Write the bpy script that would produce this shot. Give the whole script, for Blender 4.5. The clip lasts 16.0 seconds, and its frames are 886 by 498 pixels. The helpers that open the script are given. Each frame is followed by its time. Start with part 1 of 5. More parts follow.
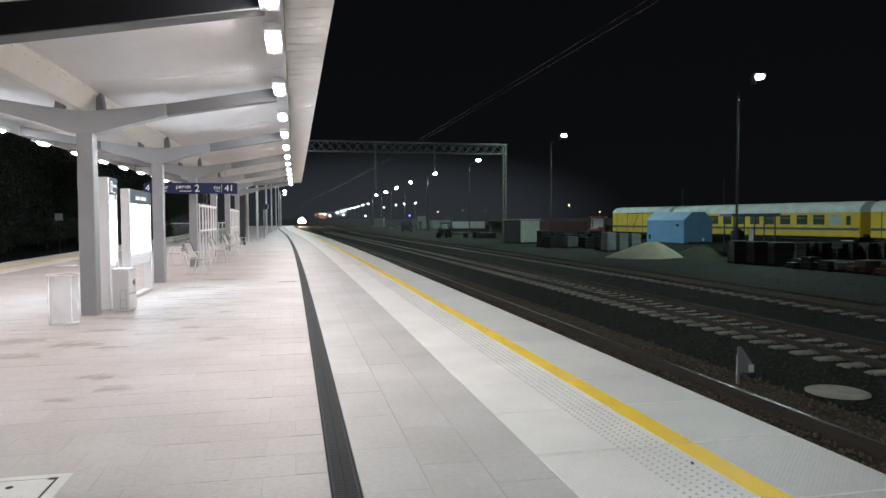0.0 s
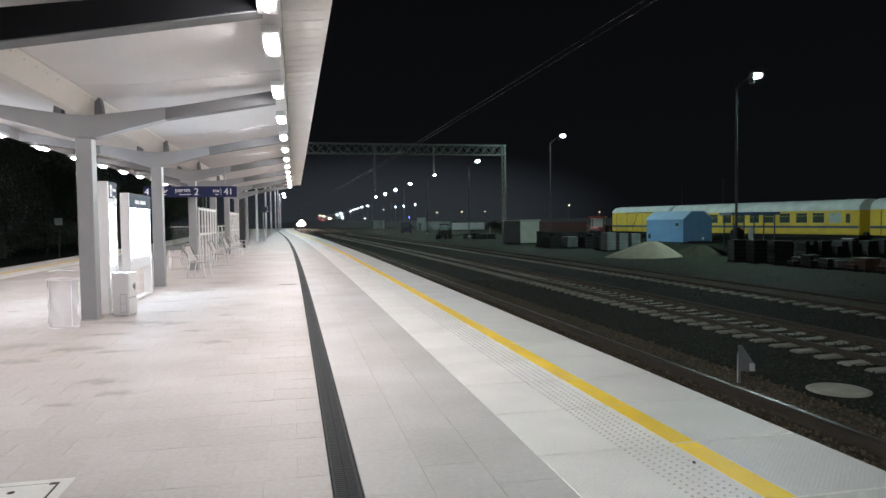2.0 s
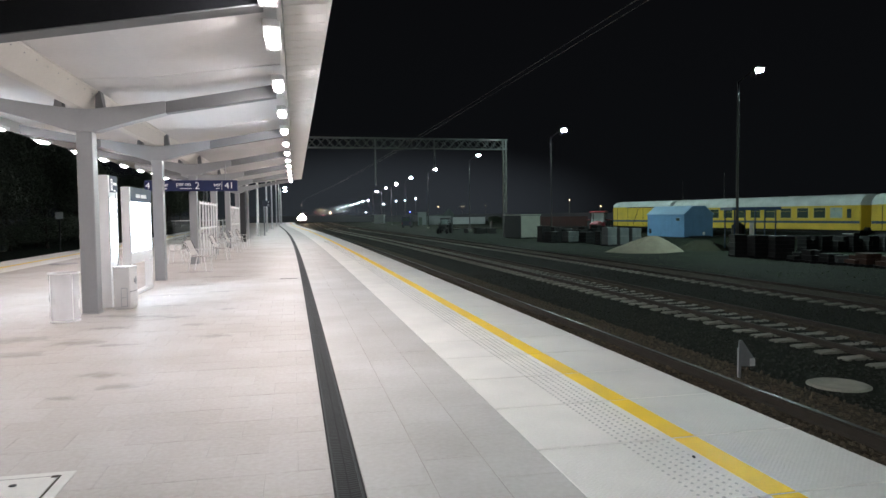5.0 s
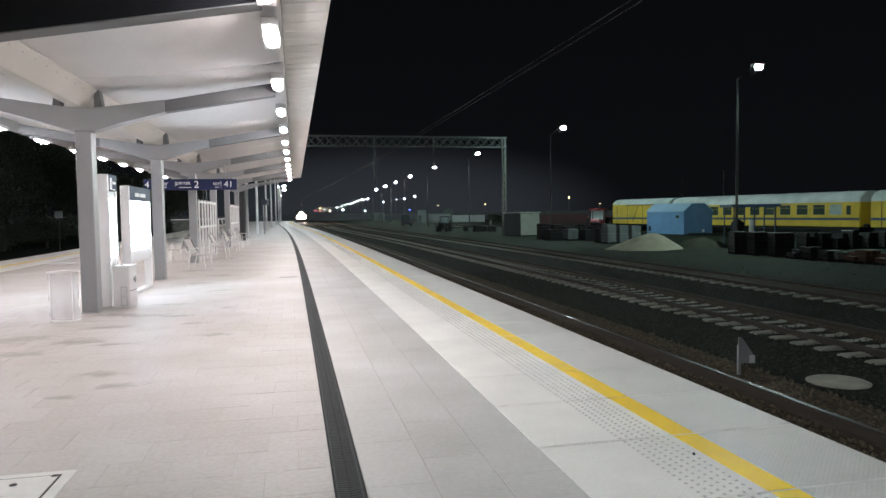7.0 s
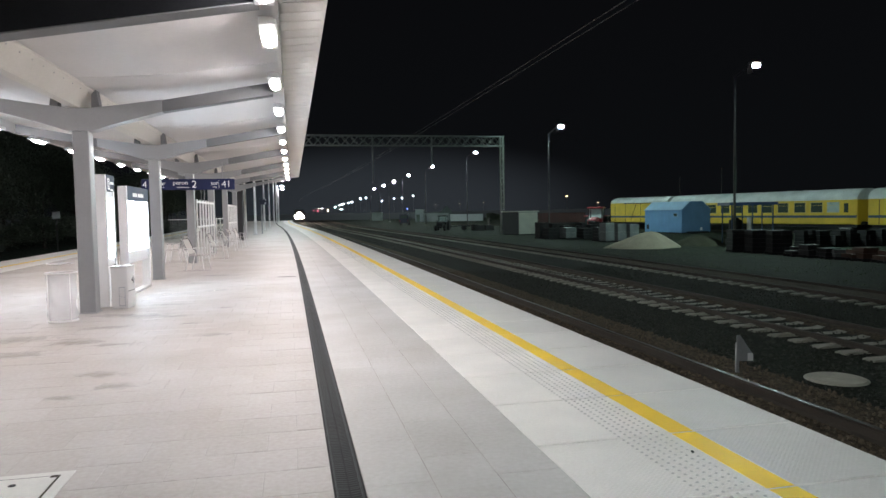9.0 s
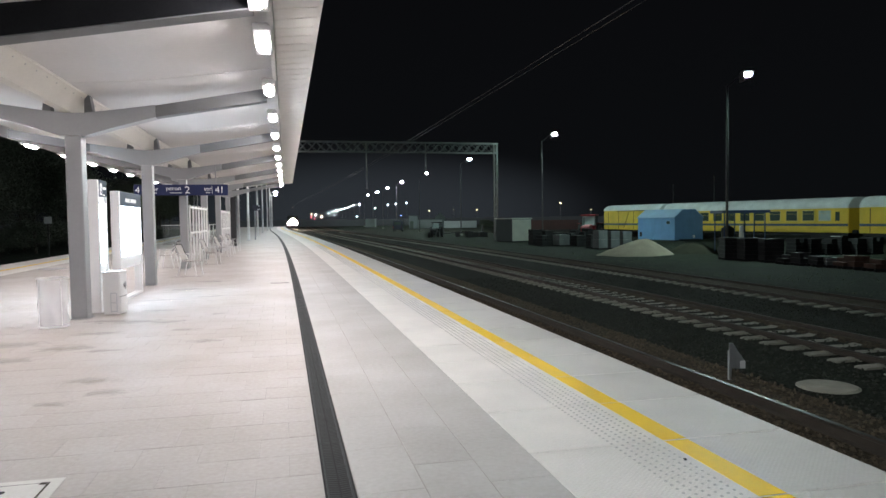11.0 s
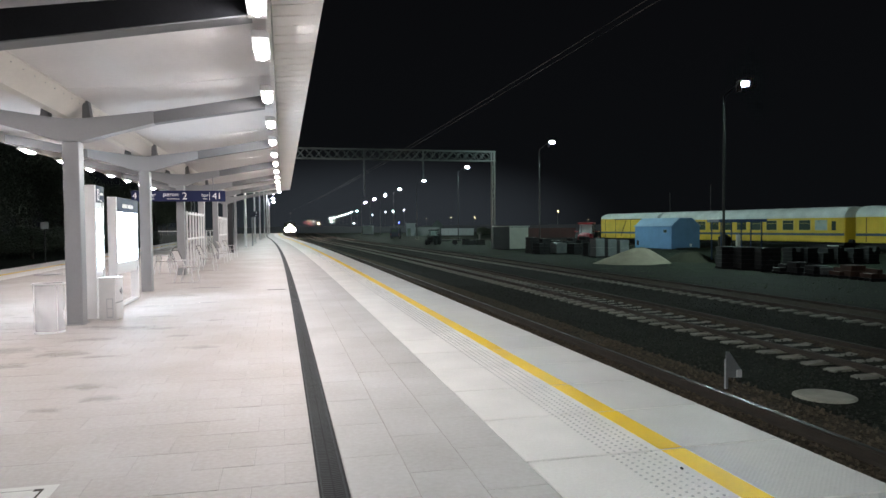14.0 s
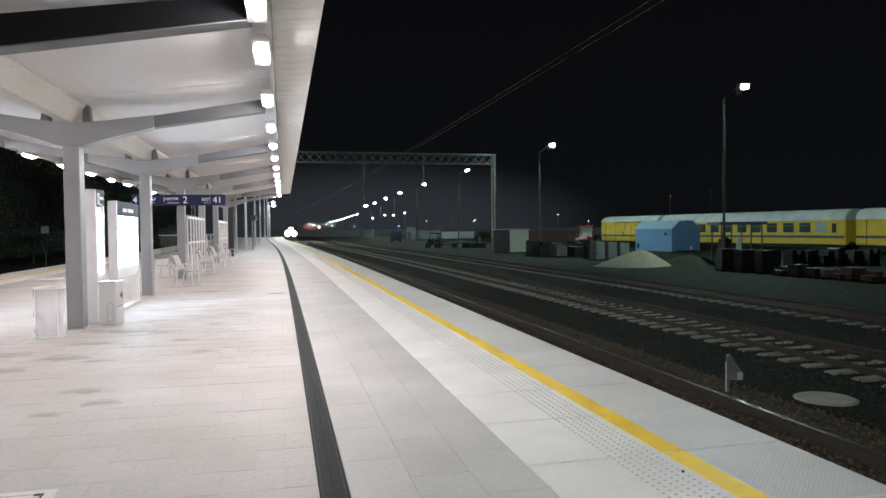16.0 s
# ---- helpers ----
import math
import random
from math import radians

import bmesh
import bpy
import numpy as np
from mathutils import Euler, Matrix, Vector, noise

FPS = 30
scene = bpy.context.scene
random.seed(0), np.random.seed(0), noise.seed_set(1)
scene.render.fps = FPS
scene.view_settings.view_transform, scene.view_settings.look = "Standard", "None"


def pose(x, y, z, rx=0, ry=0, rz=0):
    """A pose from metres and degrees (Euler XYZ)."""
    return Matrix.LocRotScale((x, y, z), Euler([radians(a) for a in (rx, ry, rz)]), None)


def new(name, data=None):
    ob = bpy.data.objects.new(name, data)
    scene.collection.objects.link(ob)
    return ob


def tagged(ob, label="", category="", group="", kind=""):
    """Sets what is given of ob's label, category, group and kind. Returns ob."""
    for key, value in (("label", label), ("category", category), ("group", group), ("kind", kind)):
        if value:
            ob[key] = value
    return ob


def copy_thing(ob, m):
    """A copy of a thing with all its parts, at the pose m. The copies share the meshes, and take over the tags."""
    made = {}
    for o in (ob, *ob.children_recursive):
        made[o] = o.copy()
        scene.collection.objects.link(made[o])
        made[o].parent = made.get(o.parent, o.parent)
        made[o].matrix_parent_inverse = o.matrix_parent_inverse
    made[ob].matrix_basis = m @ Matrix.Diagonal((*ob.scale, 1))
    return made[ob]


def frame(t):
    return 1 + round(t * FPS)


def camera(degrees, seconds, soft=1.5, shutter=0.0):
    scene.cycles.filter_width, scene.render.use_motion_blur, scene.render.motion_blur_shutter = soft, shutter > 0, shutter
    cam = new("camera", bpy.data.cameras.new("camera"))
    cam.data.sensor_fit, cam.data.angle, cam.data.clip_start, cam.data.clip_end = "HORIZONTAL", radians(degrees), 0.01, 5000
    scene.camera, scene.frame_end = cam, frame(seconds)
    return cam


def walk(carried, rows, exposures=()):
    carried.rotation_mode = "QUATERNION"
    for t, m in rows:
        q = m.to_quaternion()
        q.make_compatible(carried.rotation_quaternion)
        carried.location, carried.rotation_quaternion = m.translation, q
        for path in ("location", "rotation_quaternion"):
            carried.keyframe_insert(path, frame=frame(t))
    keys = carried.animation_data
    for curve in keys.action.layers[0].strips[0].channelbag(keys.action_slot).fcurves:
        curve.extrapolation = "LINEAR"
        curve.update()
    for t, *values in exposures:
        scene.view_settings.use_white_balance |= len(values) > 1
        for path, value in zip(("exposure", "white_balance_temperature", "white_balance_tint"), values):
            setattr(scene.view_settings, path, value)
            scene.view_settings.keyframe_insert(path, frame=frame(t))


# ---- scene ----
# camera: it stands on the platform at eye height and sways a little
def sway(yaw, tilt, roll):
    return pose(0, 0, 1.6, 90 + tilt, 0, -yaw) @ pose(0, 0, 0, 0, 0, roll)


CAMERA_ROWS = (
    (0.0, 12.010, -2.467, -0.270),
    (0.5, 12.123, -2.319, -0.393),
    (1.0, 12.163, -2.286, -0.530),
    (1.5, 12.076, -2.311, -0.745),
    (2.0, 12.024, -2.357, -0.765),
    (2.5, 11.983, -2.424, -0.726),
    (3.0, 11.925, -2.438, -0.737),
    (3.5, 11.899, -2.513, -0.644),
    (4.0, 11.930, -2.641, -0.656),
    (6.5, 11.996, -2.933, -0.689),
    (7.0, 11.990, -2.978, -0.841),
    (7.5, 11.993, -3.005, -0.814),
    (8.0, 11.984, -3.049, -0.868),
    (8.5, 12.065, -3.054, -0.906),
    (9.0, 12.131, -3.057, -1.045),
    (11.5, 12.761, -2.450, -0.729),
    (12.0, 12.778, -2.537, -0.647),
    (12.5, 12.837, -2.513, -0.564),
    (13.0, 12.855, -2.494, -0.572),
    (13.5, 12.884, -2.246, -0.465),
    (14.0, 12.914, -1.903, -0.502),
    (14.5, 12.853, -1.739, -0.559),
    (15.0, 12.881, -1.662, -0.622),
    (15.5, 12.888, -1.633, -0.640),
    (16.0, 12.888, -1.633, -0.640),
)
cam = camera(65.0, 16.0, soft=1.5)
walk(cam, [(t, sway(yaw, tilt, roll)) for t, yaw, tilt, roll in CAMERA_ROWS])

# night sky: nearly black overhead, floodlit haze painted as low glow along the line
world = bpy.data.worlds.new("night_sky")
scene.world = world
world.use_nodes = True
nt = world.node_tree
sky_co = nt.nodes.new("ShaderNodeTexCoord")
sky_xyz = nt.nodes.new("ShaderNodeSeparateXYZ")
sky_ramp = nt.nodes.new("ShaderNodeValToRGB")
sky_ramp.color_ramp.elements[0].color = (0.0036, 0.0042, 0.0050, 1)
sky_ramp.color_ramp.elements[1].position = 0.5
sky_ramp.color_ramp.elements[1].color = (0.0026, 0.0025, 0.0031, 1)
haze_low = nt.nodes.new("ShaderNodeVectorMath")
haze_low.operation = "MULTIPLY"
haze_low.inputs[1].default_value = (1.0, 1.0, 3.6)
haze_unit = nt.nodes.new("ShaderNodeVectorMath")
haze_unit.operation = "NORMALIZE"
haze_dot = nt.nodes.new("ShaderNodeVectorMath")
haze_dot.operation = "DOT_PRODUCT"
haze_dot.inputs[1].default_value = Vector((0.12, 0.99, 0.02)).normalized()
haze_ramp = nt.nodes.new("ShaderNodeValToRGB")
haze_ramp.color_ramp.interpolation = "EASE"
haze_ramp.color_ramp.elements[0].position = 0.935
haze_ramp.color_ramp.elements[0].color = (0, 0, 0, 1)
haze_ramp.color_ramp.elements[1].position = 1.0
haze_ramp.color_ramp.elements[1].color = (0.021, 0.025, 0.030, 1)
haze_add = nt.nodes.new("ShaderNodeVectorMath")
nt.links.new(sky_co.outputs["Generated"], sky_xyz.inputs[0])
nt.links.new(sky_xyz.outputs["Z"], sky_ramp.inputs[0])
nt.links.new(sky_co.outputs["Generated"], haze_low.inputs[0])
nt.links.new(haze_low.outputs[0], haze_unit.inputs[0])
nt.links.new(haze_unit.outputs[0], haze_dot.inputs[0])
nt.links.new(haze_dot.outputs["Value"], haze_ramp.inputs[0])
nt.links.new(sky_ramp.outputs[0], haze_add.inputs[0])
nt.links.new(haze_ramp.outputs[0], haze_add.inputs[1])
nt.links.new(haze_add.outputs[0], nt.nodes["Background"].inputs[0])
nt.nodes["Background"].inputs[1].default_value = 1.0
scene.view_settings.exposure = 0.0

CANOPY_LIGHT = 190.0
MAST_LIGHT = 3600.0
SCREEN_LIGHT = 21.0
HEADLIGHT = 450.0


# ---------------------------------------------------------------- materials
def material(name, colour, rough=0.6, metal=0.0, vary=0.0, scale=4.0, fine=60.0, bump=0.0, per_object=0.0, island=0.0,
             tint=None, coat=0.0, gloss=0.5):
    """A surface with a coarse blotch and a fine grain, a little relief and a shade of its own for each piece."""
    m = bpy.data.materials.new(name)
    m.use_nodes = True
    nt = m.node_tree
    b = nt.nodes["Principled BSDF"]
    b.inputs["Roughness"].default_value = rough
    b.inputs["Metallic"].default_value = metal
    b.inputs["Coat Weight"].default_value = coat
    b.inputs["Specular IOR Level"].default_value = gloss
    b.inputs["Base Color"].default_value = (*colour, 1)
    co = nt.nodes.new("ShaderNodeTexCoord")
    geo = nt.nodes.new("ShaderNodeNewGeometry")
    if vary > 0:
        n1 = nt.nodes.new("ShaderNodeTexNoise")
        n1.inputs["Scale"].default_value = scale
        n1.inputs["Detail"].default_value = 6
        n2 = nt.nodes.new("ShaderNodeTexNoise")
        n2.inputs["Scale"].default_value = fine
        n2.inputs["Detail"].default_value = 3
        for n in (n1, n2):
            nt.links.new(geo.outputs["Position"], n.inputs["Vector"])
        add = nt.nodes.new("ShaderNodeMath")
        add.operation = "MULTIPLY_ADD"
        nt.links.new(n2.outputs[0], add.inputs[0])
        add.inputs[1].default_value = 0.45
        nt.links.new(n1.outputs[0], add.inputs[2])
        last = add.outputs[0]
        if per_object > 0 or island > 0:
            src = nt.nodes.new("ShaderNodeObjectInfo").outputs["Random"] if per_object > 0 else geo.outputs["Random Per Island"]
            a2 = nt.nodes.new("ShaderNodeMath")
            a2.operation = "MULTIPLY_ADD"
            nt.links.new(src, a2.inputs[0])
            a2.inputs[1].default_value = max(per_object, island)
            nt.links.new(last, a2.inputs[2])
            last = a2.outputs[0]
        ramp = nt.nodes.new("ShaderNodeValToRGB")
        dark = tint or tuple(c * (1 - vary) for c in colour)
        ramp.color_ramp.elements[0].color = (*dark, 1)
        ramp.color_ramp.elements[0].position = 0.42
        ramp.color_ramp.elements[1].color = (*[min(1, c * (1 + vary * 0.35)) for c in colour], 1)
        ramp.color_ramp.elements[1].position = 0.98 + max(per_object, island) * 0.6
        nt.links.new(last, ramp.inputs[0])
        nt.links.new(ramp.outputs[0], b.inputs["Base Color"])
        r2 = nt.nodes.new("ShaderNodeMapRange")
        r2.inputs["To Min"].default_value = max(0.03, rough - 0.12)
        r2.inputs["To Max"].default_value = min(1, rough + 0.12)
        nt.links.new(n1.outputs[0], r2.inputs["Value"])
        nt.links.new(r2.outputs[0], b.inputs["Roughness"])
    if bump > 0:
        n3 = nt.nodes.new("ShaderNodeTexNoise")
        n3.inputs["Scale"].default_value = fine
        n3.inputs["Detail"].default_value = 4
        nt.links.new(geo.outputs["Position"], n3.inputs["Vector"])
        bp = nt.nodes.new("ShaderNodeBump")
        bp.inputs["Strength"].default_value = bump
        bp.inputs["Distance"].default_value = 0.01
        nt.links.new(n3.outputs[0], bp.inputs["Height"])
        nt.links.new(bp.outputs[0], b.inputs["Normal"])
    return m


def glowing(name, colour, strength):
    m = bpy.data.materials.new(name)
    m.use_nodes = True
    b = m.node_tree.nodes["Principled BSDF"]
    b.inputs["Base Color"].default_value = (0.8, 0.8, 0.8, 1)
    b.inputs["Emission Color"].default_value = (*colour, 1)
    b.inputs["Emission Strength"].default_value = strength
    return m


def clear(name, colour, rough, alpha):
    m = bpy.data.materials.new(name)
    m.use_nodes = True
    b = m.node_tree.nodes["Principled BSDF"]
    b.inputs["Base Color"].default_value = (*colour, 1)
    b.inputs["Roughness"].default_value = rough
    b.inputs["Alpha"].default_value = alpha
    return m


def plate_material(name="white_concrete_plate", colour=(0.82, 0.805, 0.77)):
    """Light precast concrete with a rolled grip pattern."""
    m = material(name, colour, 0.55, vary=0.16, scale=1.3, fine=45, per_object=0.12)
    nt = m.node_tree
    geo = nt.nodes.new("ShaderNodeNewGeometry")
    turn = nt.nodes.new("ShaderNodeMapping")
    turn.inputs["Rotation"].default_value = (0, 0, radians(45))
    turn.inputs["Scale"].default_value = (1, 1, 1)
    nt.links.new(geo.outputs["Position"], turn.inputs["Vector"])
    v = nt.nodes.new("ShaderNodeTexVoronoi")
    v.inputs["Scale"].default_value = 40
    v.inputs["Randomness"].default_value = 0.0
    nt.links.new(turn.outputs[0], v.inputs["Vector"])
    bp = nt.nodes.new("ShaderNodeBump")
    bp.inputs["Strength"].default_value = 0.5
    bp.inputs["Distance"].default_value = 0.008
    nt.links.new(v.outputs["Distance"], bp.inputs["Height"])
    nt.links.new(bp.outputs[0], nt.nodes["Principled BSDF"].inputs["Normal"])
    return m


def ground_material(name, a, b_, c, s1, s2, bump):
    """Loose ground: three colours mixed by noise of two sizes, with coarse relief."""
    m = bpy.data.materials.new(name)
    m.use_nodes = True
    nt = m.node_tree
    bs = nt.nodes["Principled BSDF"]
    bs.inputs["Roughness"].default_value = 0.95
    bs.inputs["Specular IOR Level"].default_value = 0.15
    geo = nt.nodes.new("ShaderNodeNewGeometry")
    n1 = nt.nodes.new("ShaderNodeTexNoise")
    n1.inputs["Scale"].default_value = s1
    n1.inputs["Detail"].default_value = 5
    n2 = nt.nodes.new("ShaderNodeTexVoronoi")
    n2.inputs["Scale"].default_value = s2
    nt.links.new(geo.outputs["Position"], n1.inputs["Vector"])
    nt.links.new(geo.outputs["Position"], n2.inputs["Vector"])
    r1 = nt.nodes.new("ShaderNodeValToRGB")
    r1.color_ramp.elements[0].color, r1.color_ramp.elements[0].position = (*a, 1), 0.38
    r1.color_ramp.elements[1].color, r1.color_ramp.elements[1].position = (*b_, 1), 0.66
    nt.links.new(n1.outputs[0], r1.inputs[0])
    mix = nt.nodes.new("ShaderNodeMix")
    mix.data_type = "RGBA"
    nt.links.new(n2.outputs["Color"], mix.inputs["Factor"])
    nt.links.new(r1.outputs[0], mix.inputs["A"])
    mix.inputs["B"].default_value = (*c, 1)
    nt.links.new(mix.outputs["Result"], bs.inputs["Base Color"])
    bp = nt.nodes.new("ShaderNodeBump")
    bp.inputs["Strength"].default_value = bump
    bp.inputs["Distance"].default_value = 0.05
    nt.links.new(n2.outputs["Distance"], bp.inputs["Height"])
    nt.links.new(bp.outputs[0], bs.inputs["Normal"])
    return m


PAVER = material("grey_paving_slab", (0.475, 0.453, 0.442), 0.56, vary=0.22, scale=0.55, fine=26, bump=0.1, per_object=0.09, tint=(0.335, 0.298, 0.258))
PAVER_FIELD = material("grey_paving_field", (0.475, 0.453, 0.442), 0.56, vary=0.22, scale=0.55, fine=26, bump=0.1, island=0.09, tint=(0.335, 0.298, 0.258))
# Brighter copy of PAVER; light falling on this strip is in its colour.
LIT_PAVER = material("lit_paving_slab", (0.55, 0.54, 0.53), 0.56, vary=0.2, scale=0.8, fine=26, bump=0.1, per_object=0.09, tint=(0.40, 0.385, 0.36))
GROUT = material("sandy_grout", (0.44, 0.42, 0.39), 0.9, vary=0.3, scale=3, fine=90)
PLATE = plate_material()
# Greyer tone of PLATE for the band beyond the yellow line.
GRIP = plate_material("greyer_plate_concrete", (0.66, 0.655, 0.63))
HATCH_STEEL = material("pale_hatch_concrete", (0.66, 0.65, 0.62), 0.6, vary=0.15, scale=5, fine=50)
YELLOW = material("yellow_line_paint", (0.95, 0.65, 0.008), 0.5, vary=0.12, scale=2, fine=50)
# Studs share the plate's concrete; this grey paints their small shadows.
STUD = material("shade_grey_stud", (0.56, 0.555, 0.54), 0.6, vary=0.15, scale=6)
CHANNEL = material("black_drain_channel", (0.008, 0.009, 0.01), 0.85, vary=0.3, scale=5)
IRON = material("dark_cast_iron", (0.024, 0.031, 0.032), 0.7, 0.0, vary=0.4, scale=6, fine=80, bump=0.1)
KERB = material("edge_concrete", (0.33, 0.32, 0.29), 0.8, vary=0.35, scale=2, fine=40, bump=0.25)
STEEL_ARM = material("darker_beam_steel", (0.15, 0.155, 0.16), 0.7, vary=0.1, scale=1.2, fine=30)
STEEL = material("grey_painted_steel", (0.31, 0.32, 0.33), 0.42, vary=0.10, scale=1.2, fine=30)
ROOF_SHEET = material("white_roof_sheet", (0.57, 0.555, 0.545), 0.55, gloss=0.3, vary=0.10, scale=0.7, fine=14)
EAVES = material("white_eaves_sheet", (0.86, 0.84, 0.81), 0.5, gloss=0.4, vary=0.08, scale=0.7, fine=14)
CREAM = material("cream_gutter_sheet", (0.58, 0.56, 0.51), 0.45, vary=0.12, scale=1.0, fine=20)
ROOF_TOP = material("dark_roof_membrane", (0.12, 0.12, 0.13), 0.8, vary=0.3, scale=1)
WHITE = material("white_powder_coat", (0.82, 0.82, 0.82), 0.4, vary=0.06, scale=3, fine=40)
BLUE_SIGN = material("navy_sign_face", (0.008, 0.016, 0.075), 0.75, vary=0.08, scale=3)
LETTER = material("white_sign_letters", (0.95, 0.95, 0.95), 0.5)
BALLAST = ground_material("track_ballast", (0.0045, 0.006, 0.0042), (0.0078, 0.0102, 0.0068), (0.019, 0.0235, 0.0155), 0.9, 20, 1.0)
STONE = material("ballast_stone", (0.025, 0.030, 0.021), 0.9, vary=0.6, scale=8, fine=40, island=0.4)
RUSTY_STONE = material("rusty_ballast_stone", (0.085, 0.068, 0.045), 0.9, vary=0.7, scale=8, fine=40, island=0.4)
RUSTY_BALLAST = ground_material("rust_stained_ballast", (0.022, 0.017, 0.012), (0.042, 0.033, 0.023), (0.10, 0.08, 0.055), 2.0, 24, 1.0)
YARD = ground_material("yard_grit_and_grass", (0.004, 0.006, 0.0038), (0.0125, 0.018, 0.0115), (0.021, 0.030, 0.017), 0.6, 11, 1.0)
SAND = ground_material("heaped_sand", (0.22, 0.19, 0.15), (0.30, 0.265, 0.21), (0.25, 0.22, 0.17), 1.5, 12, 0.5)
LID = material("pale_concrete_lid", (0.36, 0.36, 0.30), 0.85, vary=0.4, scale=3, fine=40, bump=0.3)
SLEEPER = material("concrete_sleeper", (0.27, 0.27, 0.225), 0.85, vary=0.4, scale=3, fine=40, bump=0.3, per_object=0.2)
SLEEPER_FIELD = material("concrete_sleeper_far", (0.27, 0.27, 0.225), 0.85, vary=0.4, scale=3, fine=40, bump=0.3, island=0.2)
RUST = material("rusty_rail_side", (0.040, 0.033, 0.024), 0.9, 0.0, vary=0.4, scale=5, fine=70, bump=0.2)
RAIL_TOP = material("worn_rail_head", (0.040, 0.034, 0.027), 0.8, 0.0, vary=0.25, scale=4)
RAIL_SHINE = material("polished_rail_head", (0.026, 0.023, 0.019), 0.42, 0.9, vary=0.25, scale=4)
GANTRY = material("galvanised_gantry_steel", (0.16, 0.165, 0.165), 0.6, 0.2, vary=0.3, scale=2, fine=20)
POLE = material("weathered_mast_steel", (0.085, 0.085, 0.084), 0.65, 0.2, vary=0.3, scale=2, fine=20)
GALV = material("galvanised_steel", (0.42, 0.44, 0.45), 0.5, 0.5, vary=0.2, scale=3, fine=30)
DARK = material("dark_rubber_and_iron", (0.02, 0.02, 0.022), 0.7, 0.1, vary=0.4, scale=4)
WIRE = material("copper_wire", (0.03, 0.025, 0.02), 0.7, 0.0)
TRAIN_YELLOW = material("faded_yellow_coach_paint", (0.66, 0.44, 0.04), 0.5, vary=0.25, scale=0.8, fine=12)
TRAIN_BLUE = material("blue_stripe_paint", (0.05, 0.08, 0.125), 0.5, vary=0.2, scale=1.2)
TRAIN_ROOF = material("pale_grey_coach_roof", (0.62, 0.65, 0.64), 0.7, vary=0.3, scale=0.9, fine=10)
BLUE_SHED = material("light_blue_shed_paint", (0.125, 0.25, 0.44), 0.55, vary=0.2, scale=1.1, fine=14)
SHED_ROOF = material("blue_grey_shed_roof", (0.22, 0.33, 0.47), 0.5, vary=0.2, scale=1.0)
SHED_GREY = material("grey_cabin_side", (0.10, 0.12, 0.12), 0.7, vary=0.2, scale=1.4)
SHED_PALE = material("pale_cabin_front", (0.78, 0.80, 0.72), 0.6, vary=0.12, scale=1.4)
PANE = material("dark_window_pane", (0.05, 0.068, 0.055), 0.2, vary=0.2, scale=1)
PALE_PANE = material("frosted_window_pane", (0.35, 0.42, 0.42), 0.3, vary=0.2, scale=2)
WRAP = material("dusty_plastic_wrap", (0.14, 0.155, 0.155), 0.45, vary=0.4, scale=1.5, fine=9)
DARK_WRAP = material("dark_stacked_timber", (0.014, 0.015, 0.016), 0.8, vary=0.5, scale=1.5, fine=9)
RED = material("red_machine_paint", (0.22, 0.014, 0.022), 0.4, vary=0.2, scale=2)
BRICK_RED = material("reddish_rubble", (0.075, 0.040, 0.028), 0.9, vary=0.4, scale=1.5, fine=10)
WAGON_RED = material("dark_red_wagon_paint", (0.05, 0.016, 0.014), 0.8, vary=0.4, scale=1.2, fine=10)
SOIL = ground_material("dark_heaped_soil", (0.012, 0.014, 0.009), (0.026, 0.027, 0.018), (0.045, 0.045, 0.03), 1.5, 12, 1.0)
JOINT = material("dark_plate_joint", (0.03, 0.03, 0.028), 0.9, vary=0.3, scale=5)
FENCE_SHEET = material("white_hoarding_sheet", (0.42, 0.45, 0.45), 0.6, vary=0.15, scale=0.6, fine=5, per_object=0.1)
FAR_WALL = material("far_pale_wall", (0.26, 0.28, 0.28), 0.8, vary=0.2, scale=0.3, fine=2)
LOCO = material("dark_green_train_paint", (0.014, 0.02, 0.018), 0.6, vary=0.2, scale=0.6)
TUFT = material("dull_grass", (0.10, 0.115, 0.07), 0.9, vary=0.4, scale=2, fine=6)
NAVY_STEEL = material("dark_blue_shelter_steel", (0.03, 0.06, 0.14), 0.5, vary=0.3, scale=2, fine=20)
VAN_PAINT = material("dark_navy_van_paint", (0.008, 0.012, 0.026), 0.4, vary=0.2, scale=2)
PILLAR = material("dark_grey_cladding", (0.035, 0.036, 0.04), 0.6, vary=0.2, scale=2, fine=20)
WINDOW_TRIM = material("dull_yellow_window_trim", (0.60, 0.46, 0.14), 0.5, vary=0.2, scale=2)
# Near-black colour that paints the end beam's face as unlit.
UNLIT_FACE = material("dark_unlit_face", (0.014, 0.015, 0.017), 0.95, gloss=0.05, vary=0.3, scale=2)
HEADER = material("navy_display_header", (0.018, 0.038, 0.08), 0.6, vary=0.1, scale=3)
PRINT_GAP = material("grey_print_and_gap_shade", (0.5, 0.52, 0.56), 0.6, vary=0.1, scale=8)
CHAIR_MESH = material("perforated_chair_sheet", (0.52, 0.49, 0.47), 0.5, vary=0.2, scale=9, fine=120)
LEAF = material("dark_leaf", (0.10, 0.12, 0.085), 0.7, vary=0.4, scale=1.5, fine=6, island=0.3)
BARK = material("dark_bark", (0.06, 0.05, 0.04), 0.9, vary=0.4, scale=3)


